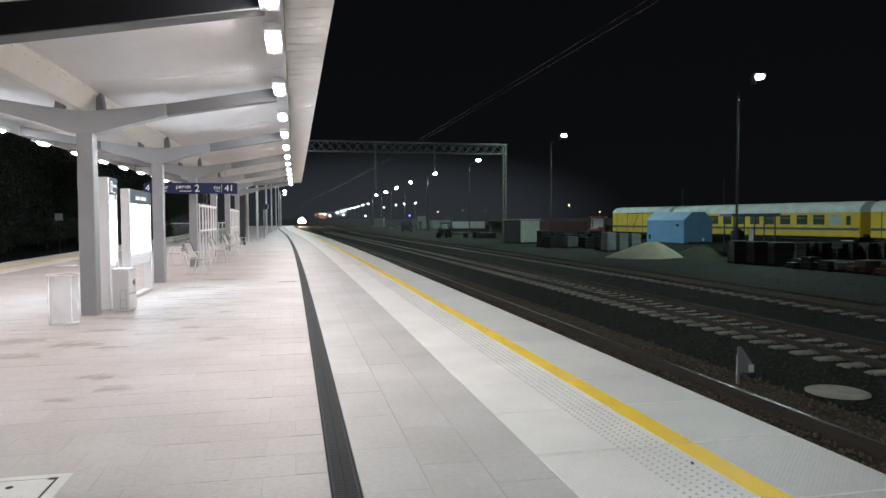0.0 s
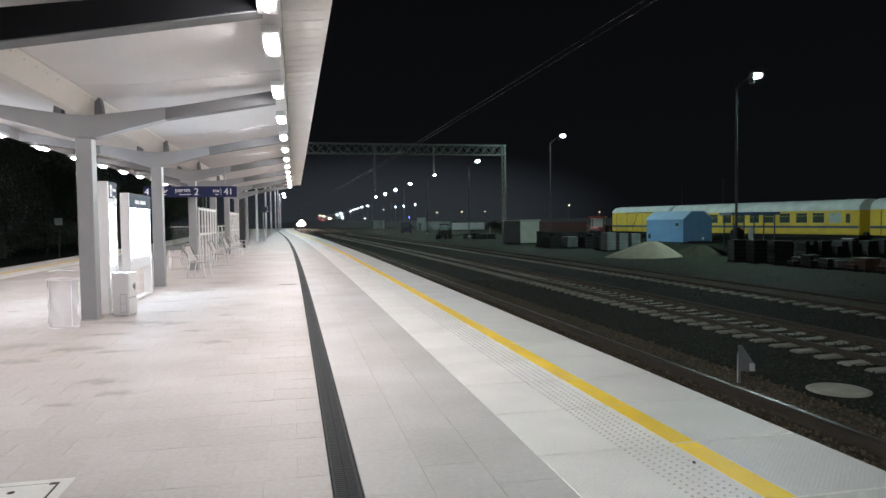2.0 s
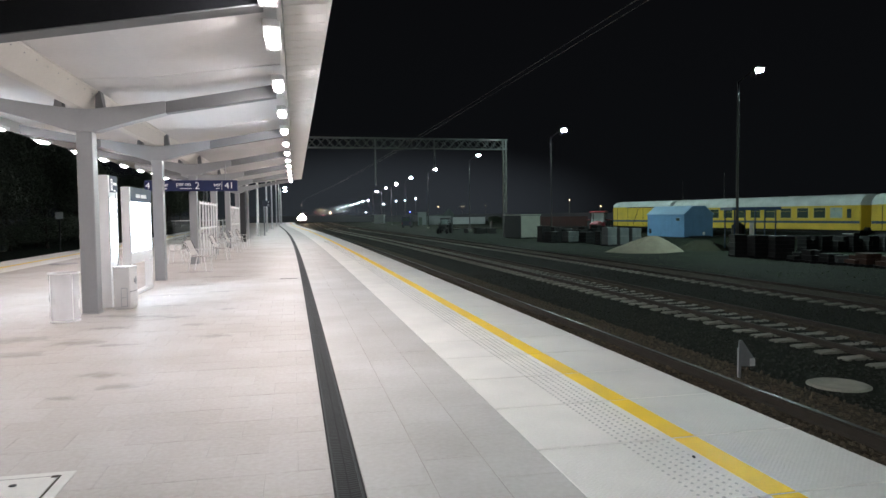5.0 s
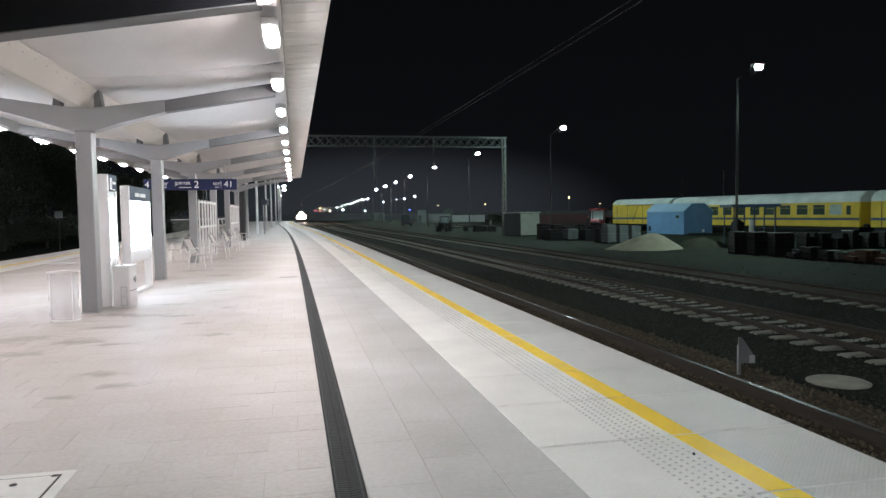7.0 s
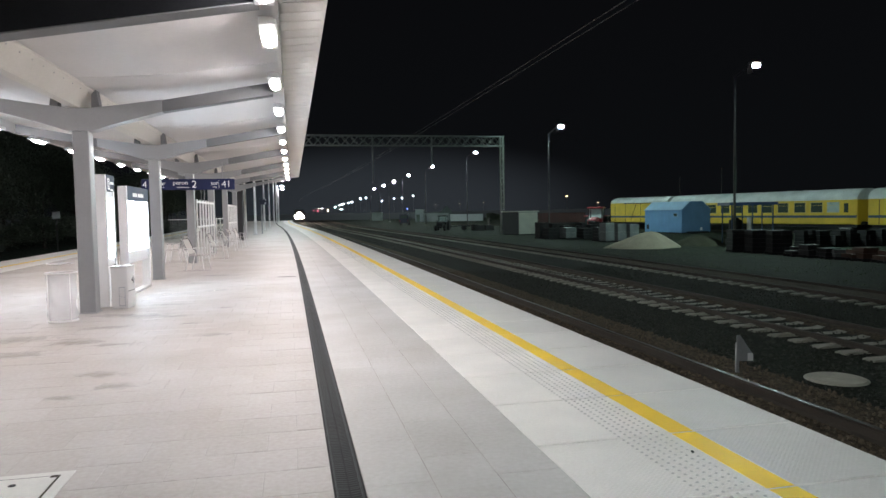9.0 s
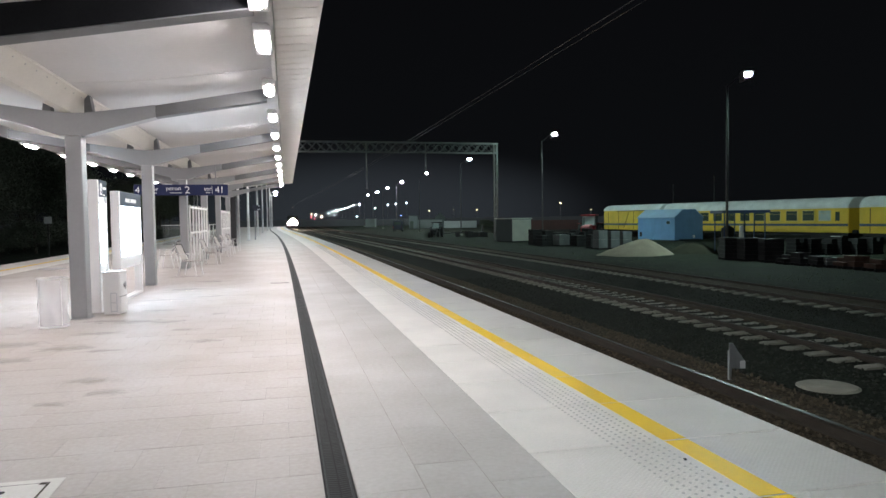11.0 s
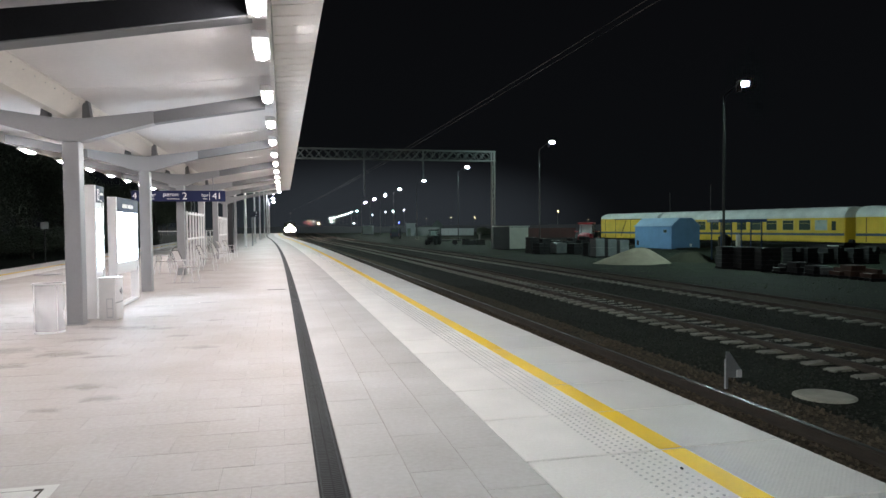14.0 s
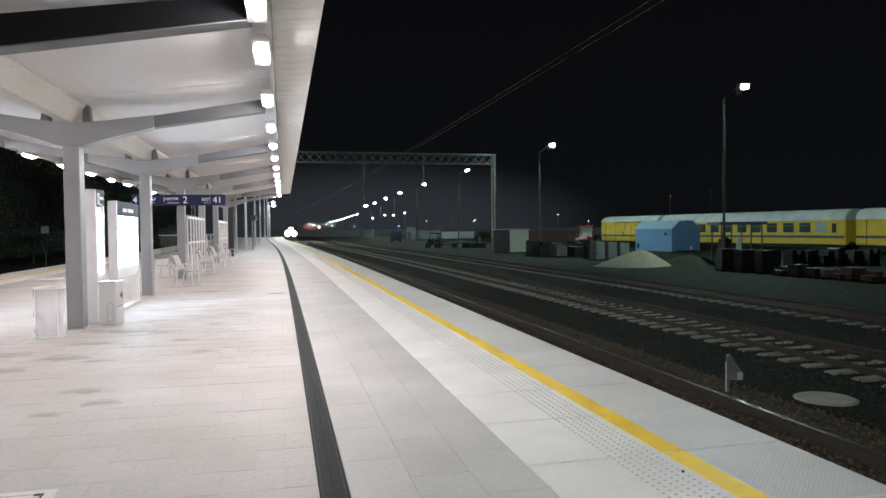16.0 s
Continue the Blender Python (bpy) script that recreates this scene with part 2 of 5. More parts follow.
def dirt_shade_material():
    """Dried dirt and painted chair shade, thinning unevenly from the middle."""
    m = clear("brown_dirt_and_shade", (0.32, 0.205, 0.115), 0.9, 0.5)
    nt = m.node_tree
    co = nt.nodes.new("ShaderNodeTexCoord")
    d = nt.nodes.new("ShaderNodeVectorMath")
    d.operation = "LENGTH"
    nt.links.new(co.outputs["Object"], d.inputs[0])
    n = nt.nodes.new("ShaderNodeTexNoise")
    n.inputs["Scale"].default_value = 7.0
    n.inputs["Detail"].default_value = 7
    geo = nt.nodes.new("ShaderNodeNewGeometry")
    nt.links.new(geo.outputs["Position"], n.inputs["Vector"])
    a = nt.nodes.new("ShaderNodeMath")
    a.operation = "MULTIPLY_ADD"
    nt.links.new(n.outputs[0], a.inputs[0])
    a.inputs[1].default_value = 1.7
    nt.links.new(d.outputs["Value"], a.inputs[2])
    r = nt.nodes.new("ShaderNodeMapRange")
    r.interpolation_type = "SMOOTHSTEP"
    for k, v in (("From Min", 1.75), ("From Max", 0.95), ("To Min", 0.0), ("To Max", 0.22)):
        r.inputs[k].default_value = v
    nt.links.new(a.outputs[0], r.inputs["Value"])
    nt.links.new(r.outputs[0], nt.nodes["Principled BSDF"].inputs["Alpha"])
    return m


DIRT_AND_SHADE = dirt_shade_material()
BAG = clear("clear_bin_bag", (0.9, 0.9, 0.92), 0.3, 0.42)
GLASS = clear("fence_glass", (0.5, 0.58, 0.58), 0.5, 0.10)
GLASS.node_tree.nodes["Principled BSDF"].inputs["Specular IOR Level"].default_value = 0.1
TUBE = glowing("cold_white_tube", (1.0, 0.928, 0.935), CANOPY_LIGHT)
SODIUM = glowing("cold_flood_lamp", (0.72, 1.0, 0.95), MAST_LIGHT)
FAR_FLOOD = glowing("far_flood_lamp", (0.8, 1.0, 0.98), 2400.0)
FAR_COOL = glowing("far_cool_lamp", (0.75, 0.95, 1.0), 120.0)
FAR_WARM = glowing("far_warm_lamp", (1.0, 0.68, 0.32), 25.0)
FAR_RED = glowing("red_signal_lamp", (1.0, 0.07, 0.14), 14.0)
FAR_BLUE = glowing("blue_signal_lamp", (0.1, 0.15, 1.0), 10.0)
POST_LAMP = glowing("platform_post_lamp", (0.9, 0.98, 1.0), 860.0)
SCREEN = glowing("backlit_poster", (0.70, 0.85, 1.0), SCREEN_LIGHT)
HEAD = glowing("train_headlight_lens", (1.0, 0.80, 0.64), HEADLIGHT)
# Glow that paints haze on the far backdrop; no lamp stands there.
HAZE = glowing("painted_haze_glow", (0.8, 0.92, 1.0), 0.016)
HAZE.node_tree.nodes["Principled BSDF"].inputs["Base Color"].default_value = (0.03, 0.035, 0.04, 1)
ORANGE_BLOB = glowing("orange_poster_patch", (1.0, 0.7, 0.15), 1.6)


# ---------------------------------------------------------------- mesh helpers
def box(bm, x0, x1, y0, y1, z0, z1, bevel=0.0):
    vs = [bm.verts.new((x, y, z)) for z in (z0, z1) for x, y in ((x0, y0), (x1, y0), (x1, y1), (x0, y1))]
    fs = [bm.faces.new([vs[i] for i in f]) for f in
          ((3, 2, 1, 0), (4, 5, 6, 7), (0, 1, 5, 4), (1, 2, 6, 5), (2, 3, 7, 6), (3, 0, 4, 7))]
    if bevel > 0:
        bmesh.ops.bevel(bm, geom=list({e for f in fs for e in f.edges}), offset=bevel, segments=2, affect="EDGES", profile=0.5)
    return bm


def rod(bm, a, b, r, r2=None, seg=10):
    """A round bar from a to b."""
    a, b = Vector(a), Vector(b)
    d = b - a
    m = Matrix.Translation((a + b) / 2) @ d.to_track_quat("Z", "Y").to_matrix().to_4x4()
    bmesh.ops.create_cone(bm, cap_ends=True, segments=seg, radius1=r, radius2=r if r2 is None else r2, depth=d.length, matrix=m)
    return bm


def prism(bm, outline, axis, lo, hi):
    """An outline in two axes drawn out along the third."""
    def put(u, v, w):
        return {"x": (w, u, v), "y": (u, w, v), "z": (u, v, w)}[axis]
    a = [bm.verts.new(put(u, v, lo)) for u, v in outline]
    b = [bm.verts.new(put(u, v, hi)) for u, v in outline]
    n = len(outline)
    bm.faces.new(a)
    bm.faces.new(b[::-1])
    for i in range(n):
        bm.faces.new([a[i], b[i], b[(i + 1) % n], a[(i + 1) % n]])
    bmesh.ops.recalc_face_normals(bm, faces=bm.faces)
    return bm


def smooth_mesh(me, angle=35):
    me.shade_smooth()
    me.set_sharp_from_angle(angle=radians(angle))


def part(name, bm, mat, parent=None, label="", at=None, smooth=False):
    me = bpy.data.meshes.new(name)
    bm.to_mesh(me)
    bm.free()
    me.materials.append(mat)
    if smooth:
        smooth_mesh(me)
    ob = new(name, me)
    ob.parent = parent
    if at is not None:
        ob.matrix_basis = at
    if label:
        ob["label"] = label
    return ob


def boxed(name, dims, mat, parent, label="", bevel=0.006, at=None):
    return part(name, box(bmesh.new(), *dims, bevel), mat, parent, label, at)


def thing(name, m, label, category, group="", kind=""):
    ob = new(name)
    ob.empty_display_size = 0.2
    ob.matrix_basis = m
    return tagged(ob, label, category, group, kind)


def lettering(name, text, size, mat, parent, m, align="LEFT"):
    cu = bpy.data.curves.new(name, "FONT")
    cu.body, cu.size, cu.extrude, cu.align_x = text, size, 0.003, align
    tmp = new(name, cu)
    me = bpy.data.meshes.new_from_object(tmp)
    bpy.data.objects.remove(tmp)
    me.materials.append(mat)
    ob = new(name, me)
    ob.parent, ob.matrix_basis = parent, m
    return ob


def mesh_from(name, verts, faces, mat, parent=None, label=""):
    me = bpy.data.meshes.new(name)
    me.from_pydata(verts, [], faces)
    me.update()
    me.materials.append(mat)
    ob = new(name, me)
    ob.parent = parent
    if label:
        ob["label"] = label
    return ob


# ---------------------------------------------------------------- the line of the track
def shift(y):
    """Sideways way of the curved line at y metres: a left curve, then a right one, then straight."""
    k = 0.00042
    if y < 0:
        return 0.0
    if y < 100:
        return -k * y * y / 2
    s, g = -k * 100 * 100 / 2, -k * 100
    if y < 200:
        q = (0.012 - g) / 100
        return s + g * (y - 100) + q * (y - 100) ** 2 / 2
    s += (g + 0.012) / 2 * 100
    return s + 0.012 * (y - 200)


def slope(y):
    return (shift(y + 0.5) - shift(y - 0.5))


def along(a, y, z=0.0):
    """The pose at offset a on the curved line."""
    return pose(a + shift(y), y, z, 0, 0, math.degrees(math.atan(-slope(y))))


def steps(y0, y1):
    out, y = [], y0
    while y < y1:
        out.append(y)
        y += 2.5 if y < 200 else 10.0
    return out + [y1]


def strip(name, outline, y0, y1, mat, parent=None, label=""):
    """A cross-section (x, z) led along the curved line."""
    ys = steps(y0, y1)
    n = len(outline)
    verts = [(x + shift(y), y, z) for y in ys for x, z in outline]
    faces = [(i * n + j, i * n + (j + 1) % n, (i + 1) * n + (j + 1) % n, (i + 1) * n + j) for i in range(len(ys) - 1) for j in range(n)]
    faces += [tuple(range(n))[::-1], tuple((len(ys) - 1) * n + j for j in range(n))]
    ob = mesh_from(name, verts, faces, mat, parent, label)
    bm = bmesh.new()
    bm.from_mesh(ob.data)
    bmesh.ops.recalc_face_normals(bm, faces=bm.faces)
    bm.to_mesh(ob.data)
    bm.free()
    return ob


EDGE, BORDER, YEL0, YEL1 = 3.58, 1.58, 2.58, 2.76     # the platform's track side, metres from the eye's line
DRAIN0, DRAIN1 = 0.19, 0.37
MID = -3.42                                            # the row of columns
L_EDGE, L_BORDER, L_YEL = -10.85, -8.6, -9.55          # the far side of the platform
PLAT0, PLAT1 = -32.0, 195.0
RAIL_Z, SLEEPER_Z = -0.83, -1.0
TRACKS = (5.4, 10.65, 15.7)

# ---------------------------------------------------------------- ground and platform
def build_ground():
    bm = bmesh.new()
    box(bm, -1500, 1500, -300, 3000, -1.6, -1.12)
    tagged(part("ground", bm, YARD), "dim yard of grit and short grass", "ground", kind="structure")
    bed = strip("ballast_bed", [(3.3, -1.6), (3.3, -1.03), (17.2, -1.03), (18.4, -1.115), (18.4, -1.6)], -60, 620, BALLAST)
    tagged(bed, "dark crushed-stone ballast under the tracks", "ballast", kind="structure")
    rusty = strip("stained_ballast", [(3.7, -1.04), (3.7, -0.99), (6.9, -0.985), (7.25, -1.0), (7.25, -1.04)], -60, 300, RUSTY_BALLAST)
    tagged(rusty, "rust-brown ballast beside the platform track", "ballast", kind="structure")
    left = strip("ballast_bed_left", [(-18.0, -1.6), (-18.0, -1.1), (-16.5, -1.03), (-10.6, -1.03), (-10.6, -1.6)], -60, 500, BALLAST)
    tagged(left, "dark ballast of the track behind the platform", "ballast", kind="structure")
    rng = np.random.default_rng(5)
    unit = np.array(((1, 0, 0), (-1, 0, 0), (0, 1, 0), (0, -1, 0), (0, 0, 1), (0, 0, -1)), float)
    tris = ((0, 2, 4), (2, 1, 4), (1, 3, 4), (3, 0, 4), (2, 0, 5), (1, 2, 5), (3, 1, 5), (0, 3, 5))

    def stones(name, count, x0, x1, level, mat, label):
        """Loose stones strewn along the line, denser near the platform's end of the view."""
        verts, faces = [], []
        for y, u, s, a, b, c in zip(3.2 + 26 * rng.random(count) ** 1.6, rng.random(count), rng.uniform(0.018, 0.045, count), *(rng.random((3, count)) * 6.28)):
            x = x0 + (x1 - x0) * u
            if (x + shift(y) - 7.93) ** 2 + (y - 8.88) ** 2 < 0.3 or any(abs(x - t - e) < 0.1 for t in TRACKS for e in (-0.7535, 0.7535)):
                continue
            m = np.array(Euler((a, b, c)).to_matrix()) * (s, s * 0.8, s * 0.6)
            i = len(verts)
            verts.extend(map(tuple, unit @ m.T + (x + shift(y), y, level(x) + s * 0.25)))
            faces.extend((i + p, i + q, i + w) for p, q, w in tris)
        tagged(mesh_from(name, verts, faces, mat), label, "ballast", kind="stuff")
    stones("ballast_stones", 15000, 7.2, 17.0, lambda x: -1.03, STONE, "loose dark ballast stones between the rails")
    stones("rusty_ballast_stones", 9000, 3.75, 7.25, lambda x: -0.988, RUSTY_STONE, "loose rust-brown ballast stones beside the platform track")


def build_grass():
    """Sparse short tufts on the yard beside the tracks."""
    r = random.Random(14)
    verts, faces = [], []
    for _ in range(4500):
        y = r.uniform(14, 75)
        x = 18.6 + shift(y) + 24 * r.random() ** 1.6
        if noise.noise(Vector((x * 0.25, y * 0.25, 0))) < -0.1:
            continue
        h = r.uniform(0.02, 0.07)
        for k in range(3):
            a = r.random() * 6.28
            i = len(verts)
            dx, dy = 0.03 * math.cos(a), 0.03 * math.sin(a)
            verts += [(x - dy * 0.5, y + dx * 0.5, -1.12), (x + dy * 0.5, y - dx * 0.5, -1.12), (x + dx * 1.6, y + dy * 1.6, -1.12 + h)]
            faces.append((i, i + 1, i + 2))
    tagged(mesh_from("grass_tufts", verts, faces, TUFT), "sparse short grass tufts on the yard grit", "grass", kind="stuff")


def build_platform():
    body = strip("platform", [(L_EDGE + 0.02, -1.5), (L_EDGE + 0.02, -0.16), (L_EDGE + 0.02, -0.03), (EDGE - 0.12, -0.03), (EDGE - 0.12, -1.5)],
                 PLAT0, PLAT1, GROUT)
    tagged(body, "wide concrete island platform with pale paving", "platform", kind="structure")
    strip("bedding", [(L_BORDER, -0.029), (L_BORDER, -0.0022), (DRAIN0 - 0.001, -0.0022), (DRAIN0 - 0.001, -0.029)], PLAT0, 75, GROUT, body)
    strip("bedding", [(DRAIN1 + 0.001, -0.029), (DRAIN1 + 0.001, -0.0022), (BORDER, -0.0022), (BORDER, -0.029)], PLAT0, 75, GROUT, body)
    face = strip("edge_beam", [(EDGE - 0.119, -1.45), (EDGE - 0.119, -0.10), (EDGE - 0.03, -0.10), (EDGE - 0.03, -0.32), (EDGE - 0.09, -0.36), (EDGE - 0.09, -1.45)],
                 PLAT0, PLAT1, KERB, body)
    drain = strip("drain_channel", [(DRAIN0, -0.0285), (DRAIN0, 0.001), (DRAIN0 + 0.012, 0.001), (DRAIN0 + 0.012, -0.0275), (DRAIN1 - 0.012, -0.0275),
                                    (DRAIN1 - 0.012, 0.001), (DRAIN1, 0.001), (DRAIN1, -0.0285)], PLAT0, PLAT1, CHANNEL)
    tagged(drain, "long dark cast-iron slot drain set in the paving", "drain", kind="structure")
    strip("joint_bed", [(BORDER, -0.0295), (BORDER, -0.02), (EDGE - 0.125, -0.02), (EDGE - 0.125, -0.0295)], PLAT0, 75, JOINT, body)
    return body, drain


def build_drain_gratings(drain):
    """Half-metre gratings with cross bars, laid in the channel."""
    def grating(dense):
        bm = bmesh.new()
        w0, w1 = DRAIN0 + 0.014 - 0.28, DRAIN1 - 0.014 - 0.28
        box(bm, w0, w0 + 0.01, 0.004, 0.496, -0.011, 0.0)
        box(bm, w1 - 0.01, w1, 0.004, 0.496, -0.011, 0.0)
        k = 15 if dense else 10
        for i in range(k):
            y = 0.01 + 0.475 * i / (k - 1)
            for u in (-1, 1):
                a, b = (w0, -0.004) if u < 0 else (0.004, w1)
                q = 0.015
                vs = [bm.verts.new((x, yy + (0.018 if (x == a) == (u < 0) else 0), z)) for x, yy, z in
                      ((a, y, -0.002), (b, y, -0.002), (b, y + q, -0.002), (a, y + q, -0.002))]
                bm.faces.new(vs)
        me = bpy.data.meshes.new("grating")
        bm.to_mesh(me)
        bm.free()
        me.materials.append(IRON)
        return me
    dense, plain = grating(True), grating(False)
    y = 0.0
    while y < 60:
        ob = new("grating", dense if y < 16 else plain)
        ob.parent, ob.matrix_basis = drain, along(0.28, y)
        y += 0.5


def slab_mesh(name, w, d, h, mat, edge=0.004):
    """A slab with a chamfered top, its corner at the origin."""
    e = edge
    vs = [(0, 0, -h), (w, 0, -h), (w, d, -h), (0, d, -h), (0, 0, -e), (w, 0, -e), (w, d, -e), (0, d, -e), (e, e, 0), (w - e, e, 0), (w - e, d - e, 0), (e, d - e, 0)]
    fs = [(0, 1, 5, 4), (1, 2, 6, 5), (2, 3, 7, 6), (3, 0, 4, 7), (4, 5, 9, 8), (5, 6, 10, 9), (6, 7, 11, 10), (7, 4, 8, 11), (8, 9, 10, 11)]
    me = bpy.data.meshes.new(name)
    me.from_pydata(vs, [], fs)
    me.update()
    me.materials.append(mat)
    return me


def build_paving(body):
    r = random.Random(11)
    w = 0.4
    square = slab_mesh("paving_slab", w - 0.003, w - 0.003, 0.02, PAVER, 0.0015)
    long_ = slab_mesh("paving_slab", w - 0.004, 0.8 - 0.005, 0.02, LIT_PAVER, 0.002)
    field_v, field_f = [], []

    def field(x0, x1, y0, y1, z, s):
        i = len(field_v)
        e = 0.002
        field_v.extend([(x0 + s, y0, -0.028), (x1 + s, y0, -0.028), (x1 + s, y1, -0.028), (x0 + s, y1, -0.028),
                        (x0 + e + s, y0 + e, z), (x1 - e + s, y0 + e, z), (x1 - e + s, y1 - e, z), (x0 + e + s, y1 - e, z)])
        field_f.extend([(i, i + 1, i + 5, i + 4), (i + 1, i + 2, i + 6, i + 5), (i + 2, i + 3, i + 7, i + 6), (i + 3, i, i + 4, i + 7), (i + 4, i + 5, i + 6, i + 7)])

    row, y = 0, -8.0
    while y < 75:
        off = 0.2 if row % 2 else 0.0
        x = DRAIN0 - 0.004 - off
        if off:
            field(x + 0.003, DRAIN0 - 0.004, y, y + w - 0.006, r.uniform(-0.001, 0.001), shift(y))
        while x > L_BORDER + 0.1:
            x -= w
            z = r.uniform(-0.0012, 0.0012)
            x0 = max(x, L_BORDER + 0.004)
            if 3.6 < y < 9.2 and x > -5.0 and x0 == x:
                ob = new("paving_slab", square)
                ob.parent = body
                ob.matrix_basis = pose(x + 0.003 + shift(y), y, z, 0, 0, r.uniform(-0.1, 0.1))
            elif x0 < x + w - 0.05:
                field(x0 + 0.003, x + w - 0.003, y, y + w - 0.004, z, shift(y))
        y += w
        row += 1
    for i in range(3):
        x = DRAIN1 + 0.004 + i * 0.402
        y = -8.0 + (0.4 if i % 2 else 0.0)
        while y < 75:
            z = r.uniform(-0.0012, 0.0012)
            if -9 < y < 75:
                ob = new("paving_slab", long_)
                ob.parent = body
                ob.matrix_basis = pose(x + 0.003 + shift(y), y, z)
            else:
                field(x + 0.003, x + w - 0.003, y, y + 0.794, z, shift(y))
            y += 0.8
    ob = mesh_from("paving_field", field_v, field_f, PAVER_FIELD, body, "grey concrete paving slabs in running bond")
    ob["kind"] = "stuff"
    strip("far_paving", [(L_BORDER, -0.029), (L_BORDER, -0.001), (DRAIN0, -0.001), (DRAIN0, -0.029)], 75, PLAT1, PAVER_FIELD, body)
    strip("far_paving", [(DRAIN1, -0.029), (DRAIN1, -0.001), (BORDER, -0.001), (BORDER, -0.029)], 75, PLAT1, LIT_PAVER, body)


def build_edge_plates(body):
    """Two-metre plates with a yellow line and a field of studs, on both sides of the platform."""
    L = 1.028
    plate = slab_mesh("edge_plate", EDGE - BORDER - 0.006, L - 0.024, 0.1, PLATE, 0.005)
    line = slab_mesh("yellow_line", YEL1 - YEL0, L - 0.022, 0.003, YELLOW, 0.001)
    band = slab_mesh("grip_band", EDGE - YEL1 - 0.02, L - 0.03, 0.002, GRIP, 0.001)
    bm = bmesh.new()
    for i in range(6):
        for j in range(16):
            x, y = 0.60 + i * 0.062 + 0.012, 0.02 + j * 0.0635 + (0.032 if i % 2 else 0.0)
            bmesh.ops.create_cone(bm, cap_ends=True, segments=6, radius1=0.012, radius2=0.008, depth=0.005, matrix=Matrix.Translation((x, y, 0.0025)))
    studs = bpy.data.meshes.new("tactile_studs")
    bm.to_mesh(studs)
    bm.free()
    studs.materials.append(STUD)
    r = random.Random(3)
    i, first = 0, 4.42 - 12 * L
    y = first
    while y < PLAT1:
        if y < 70:
            ob = new("edge_plate", plate)
            ob.parent = body
            ob.matrix_basis = along(BORDER + 0.003, y, r.uniform(0.0, 0.002))
            gb = new("grip_band", band)
            gb.parent, gb.matrix_basis = ob, pose(YEL1 - BORDER + 0.006, 0.01, 0.002)
            ln = new("yellow_line", line)
            ln.parent, ln.matrix_basis = ob, pose(YEL0 - BORDER, 0.001, 0.003)
            if y < 45:
                st = new("tactile_studs", studs)
                st.parent = ob
        y += L
    strip("far_edge_plates", [(BORDER, -0.09), (BORDER, 0), (EDGE, 0), (EDGE, -0.09)], y0_far := first + L * math.ceil((70 - first) / L), PLAT1, PLATE, body)
    strip("far_yellow_line", [(YEL0, 0), (YEL0, 0.003), (YEL1, 0.003), (YEL1, 0)], y0_far, PLAT1, YELLOW, body)
    strip("near_edge_plates", [(BORDER, -0.09), (BORDER, 0), (EDGE, 0), (EDGE, -0.09)], PLAT0, first - 0.01, PLATE, body)
    strip("left_edge_plates", [(L_BORDER, -0.09), (L_BORDER, 0), (L_EDGE, 0), (L_EDGE, -0.09)], PLAT0, PLAT1, PLATE, body)
    strip("left_yellow_line", [(L_YEL - 0.09, 0), (L_YEL - 0.09, 0.003), (L_YEL + 0.09, 0.003), (L_YEL + 0.09, 0)], PLAT0, PLAT1, YELLOW, body)


# ---------------------------------------------------------------- tracks
def rail_outline(x, top=RAIL_Z):
    """A flat-bottomed rail; on the old tracks it is lower."""
    z, k = RAIL_Z, (top + 1.002) / (RAIL_Z + 1.002)
    return [(u, -1.002 + (v + 1.002) * k) for u, v in ((x - 0.075, z - 0.172), (x + 0.075, z - 0.172), (x + 0.075, z - 0.16), (x + 0.012, z - 0.135), (x + 0.012, z - 0.045), (x + 0.036, z - 0.03),
            (x + 0.036, z - 0.004), (x - 0.036, z - 0.004), (x - 0.036, z - 0.03), (x - 0.012, z - 0.045), (x - 0.012, z - 0.135), (x - 0.075, z - 0.16))]


def sleeper_mesh():
    bm = bmesh.new()
    outline = [(-1.28, -0.12), (1.28, -0.12), (1.28, -0.005), (1.2, 0.012), (0.45, 0.012), (0.3, -0.02), (-0.3, -0.02), (-0.45, 0.012), (-1.2, 0.012), (-1.28, -0.005)]
    prism(bm, outline, "y", -0.12, 0.12)
    for s in (-1, 1):
        for u in (-1, 1):
            box(bm, s * 0.7535 + u * 0.125 - 0.03, s * 0.7535 + u * 0.125 + 0.03, -0.06, 0.06, 0.012, 0.035)
    me = bpy.data.meshes.new("sleeper")
    bm.to_mesh(me)
    bm.free()
    me.materials.append(SLEEPER)
    return me


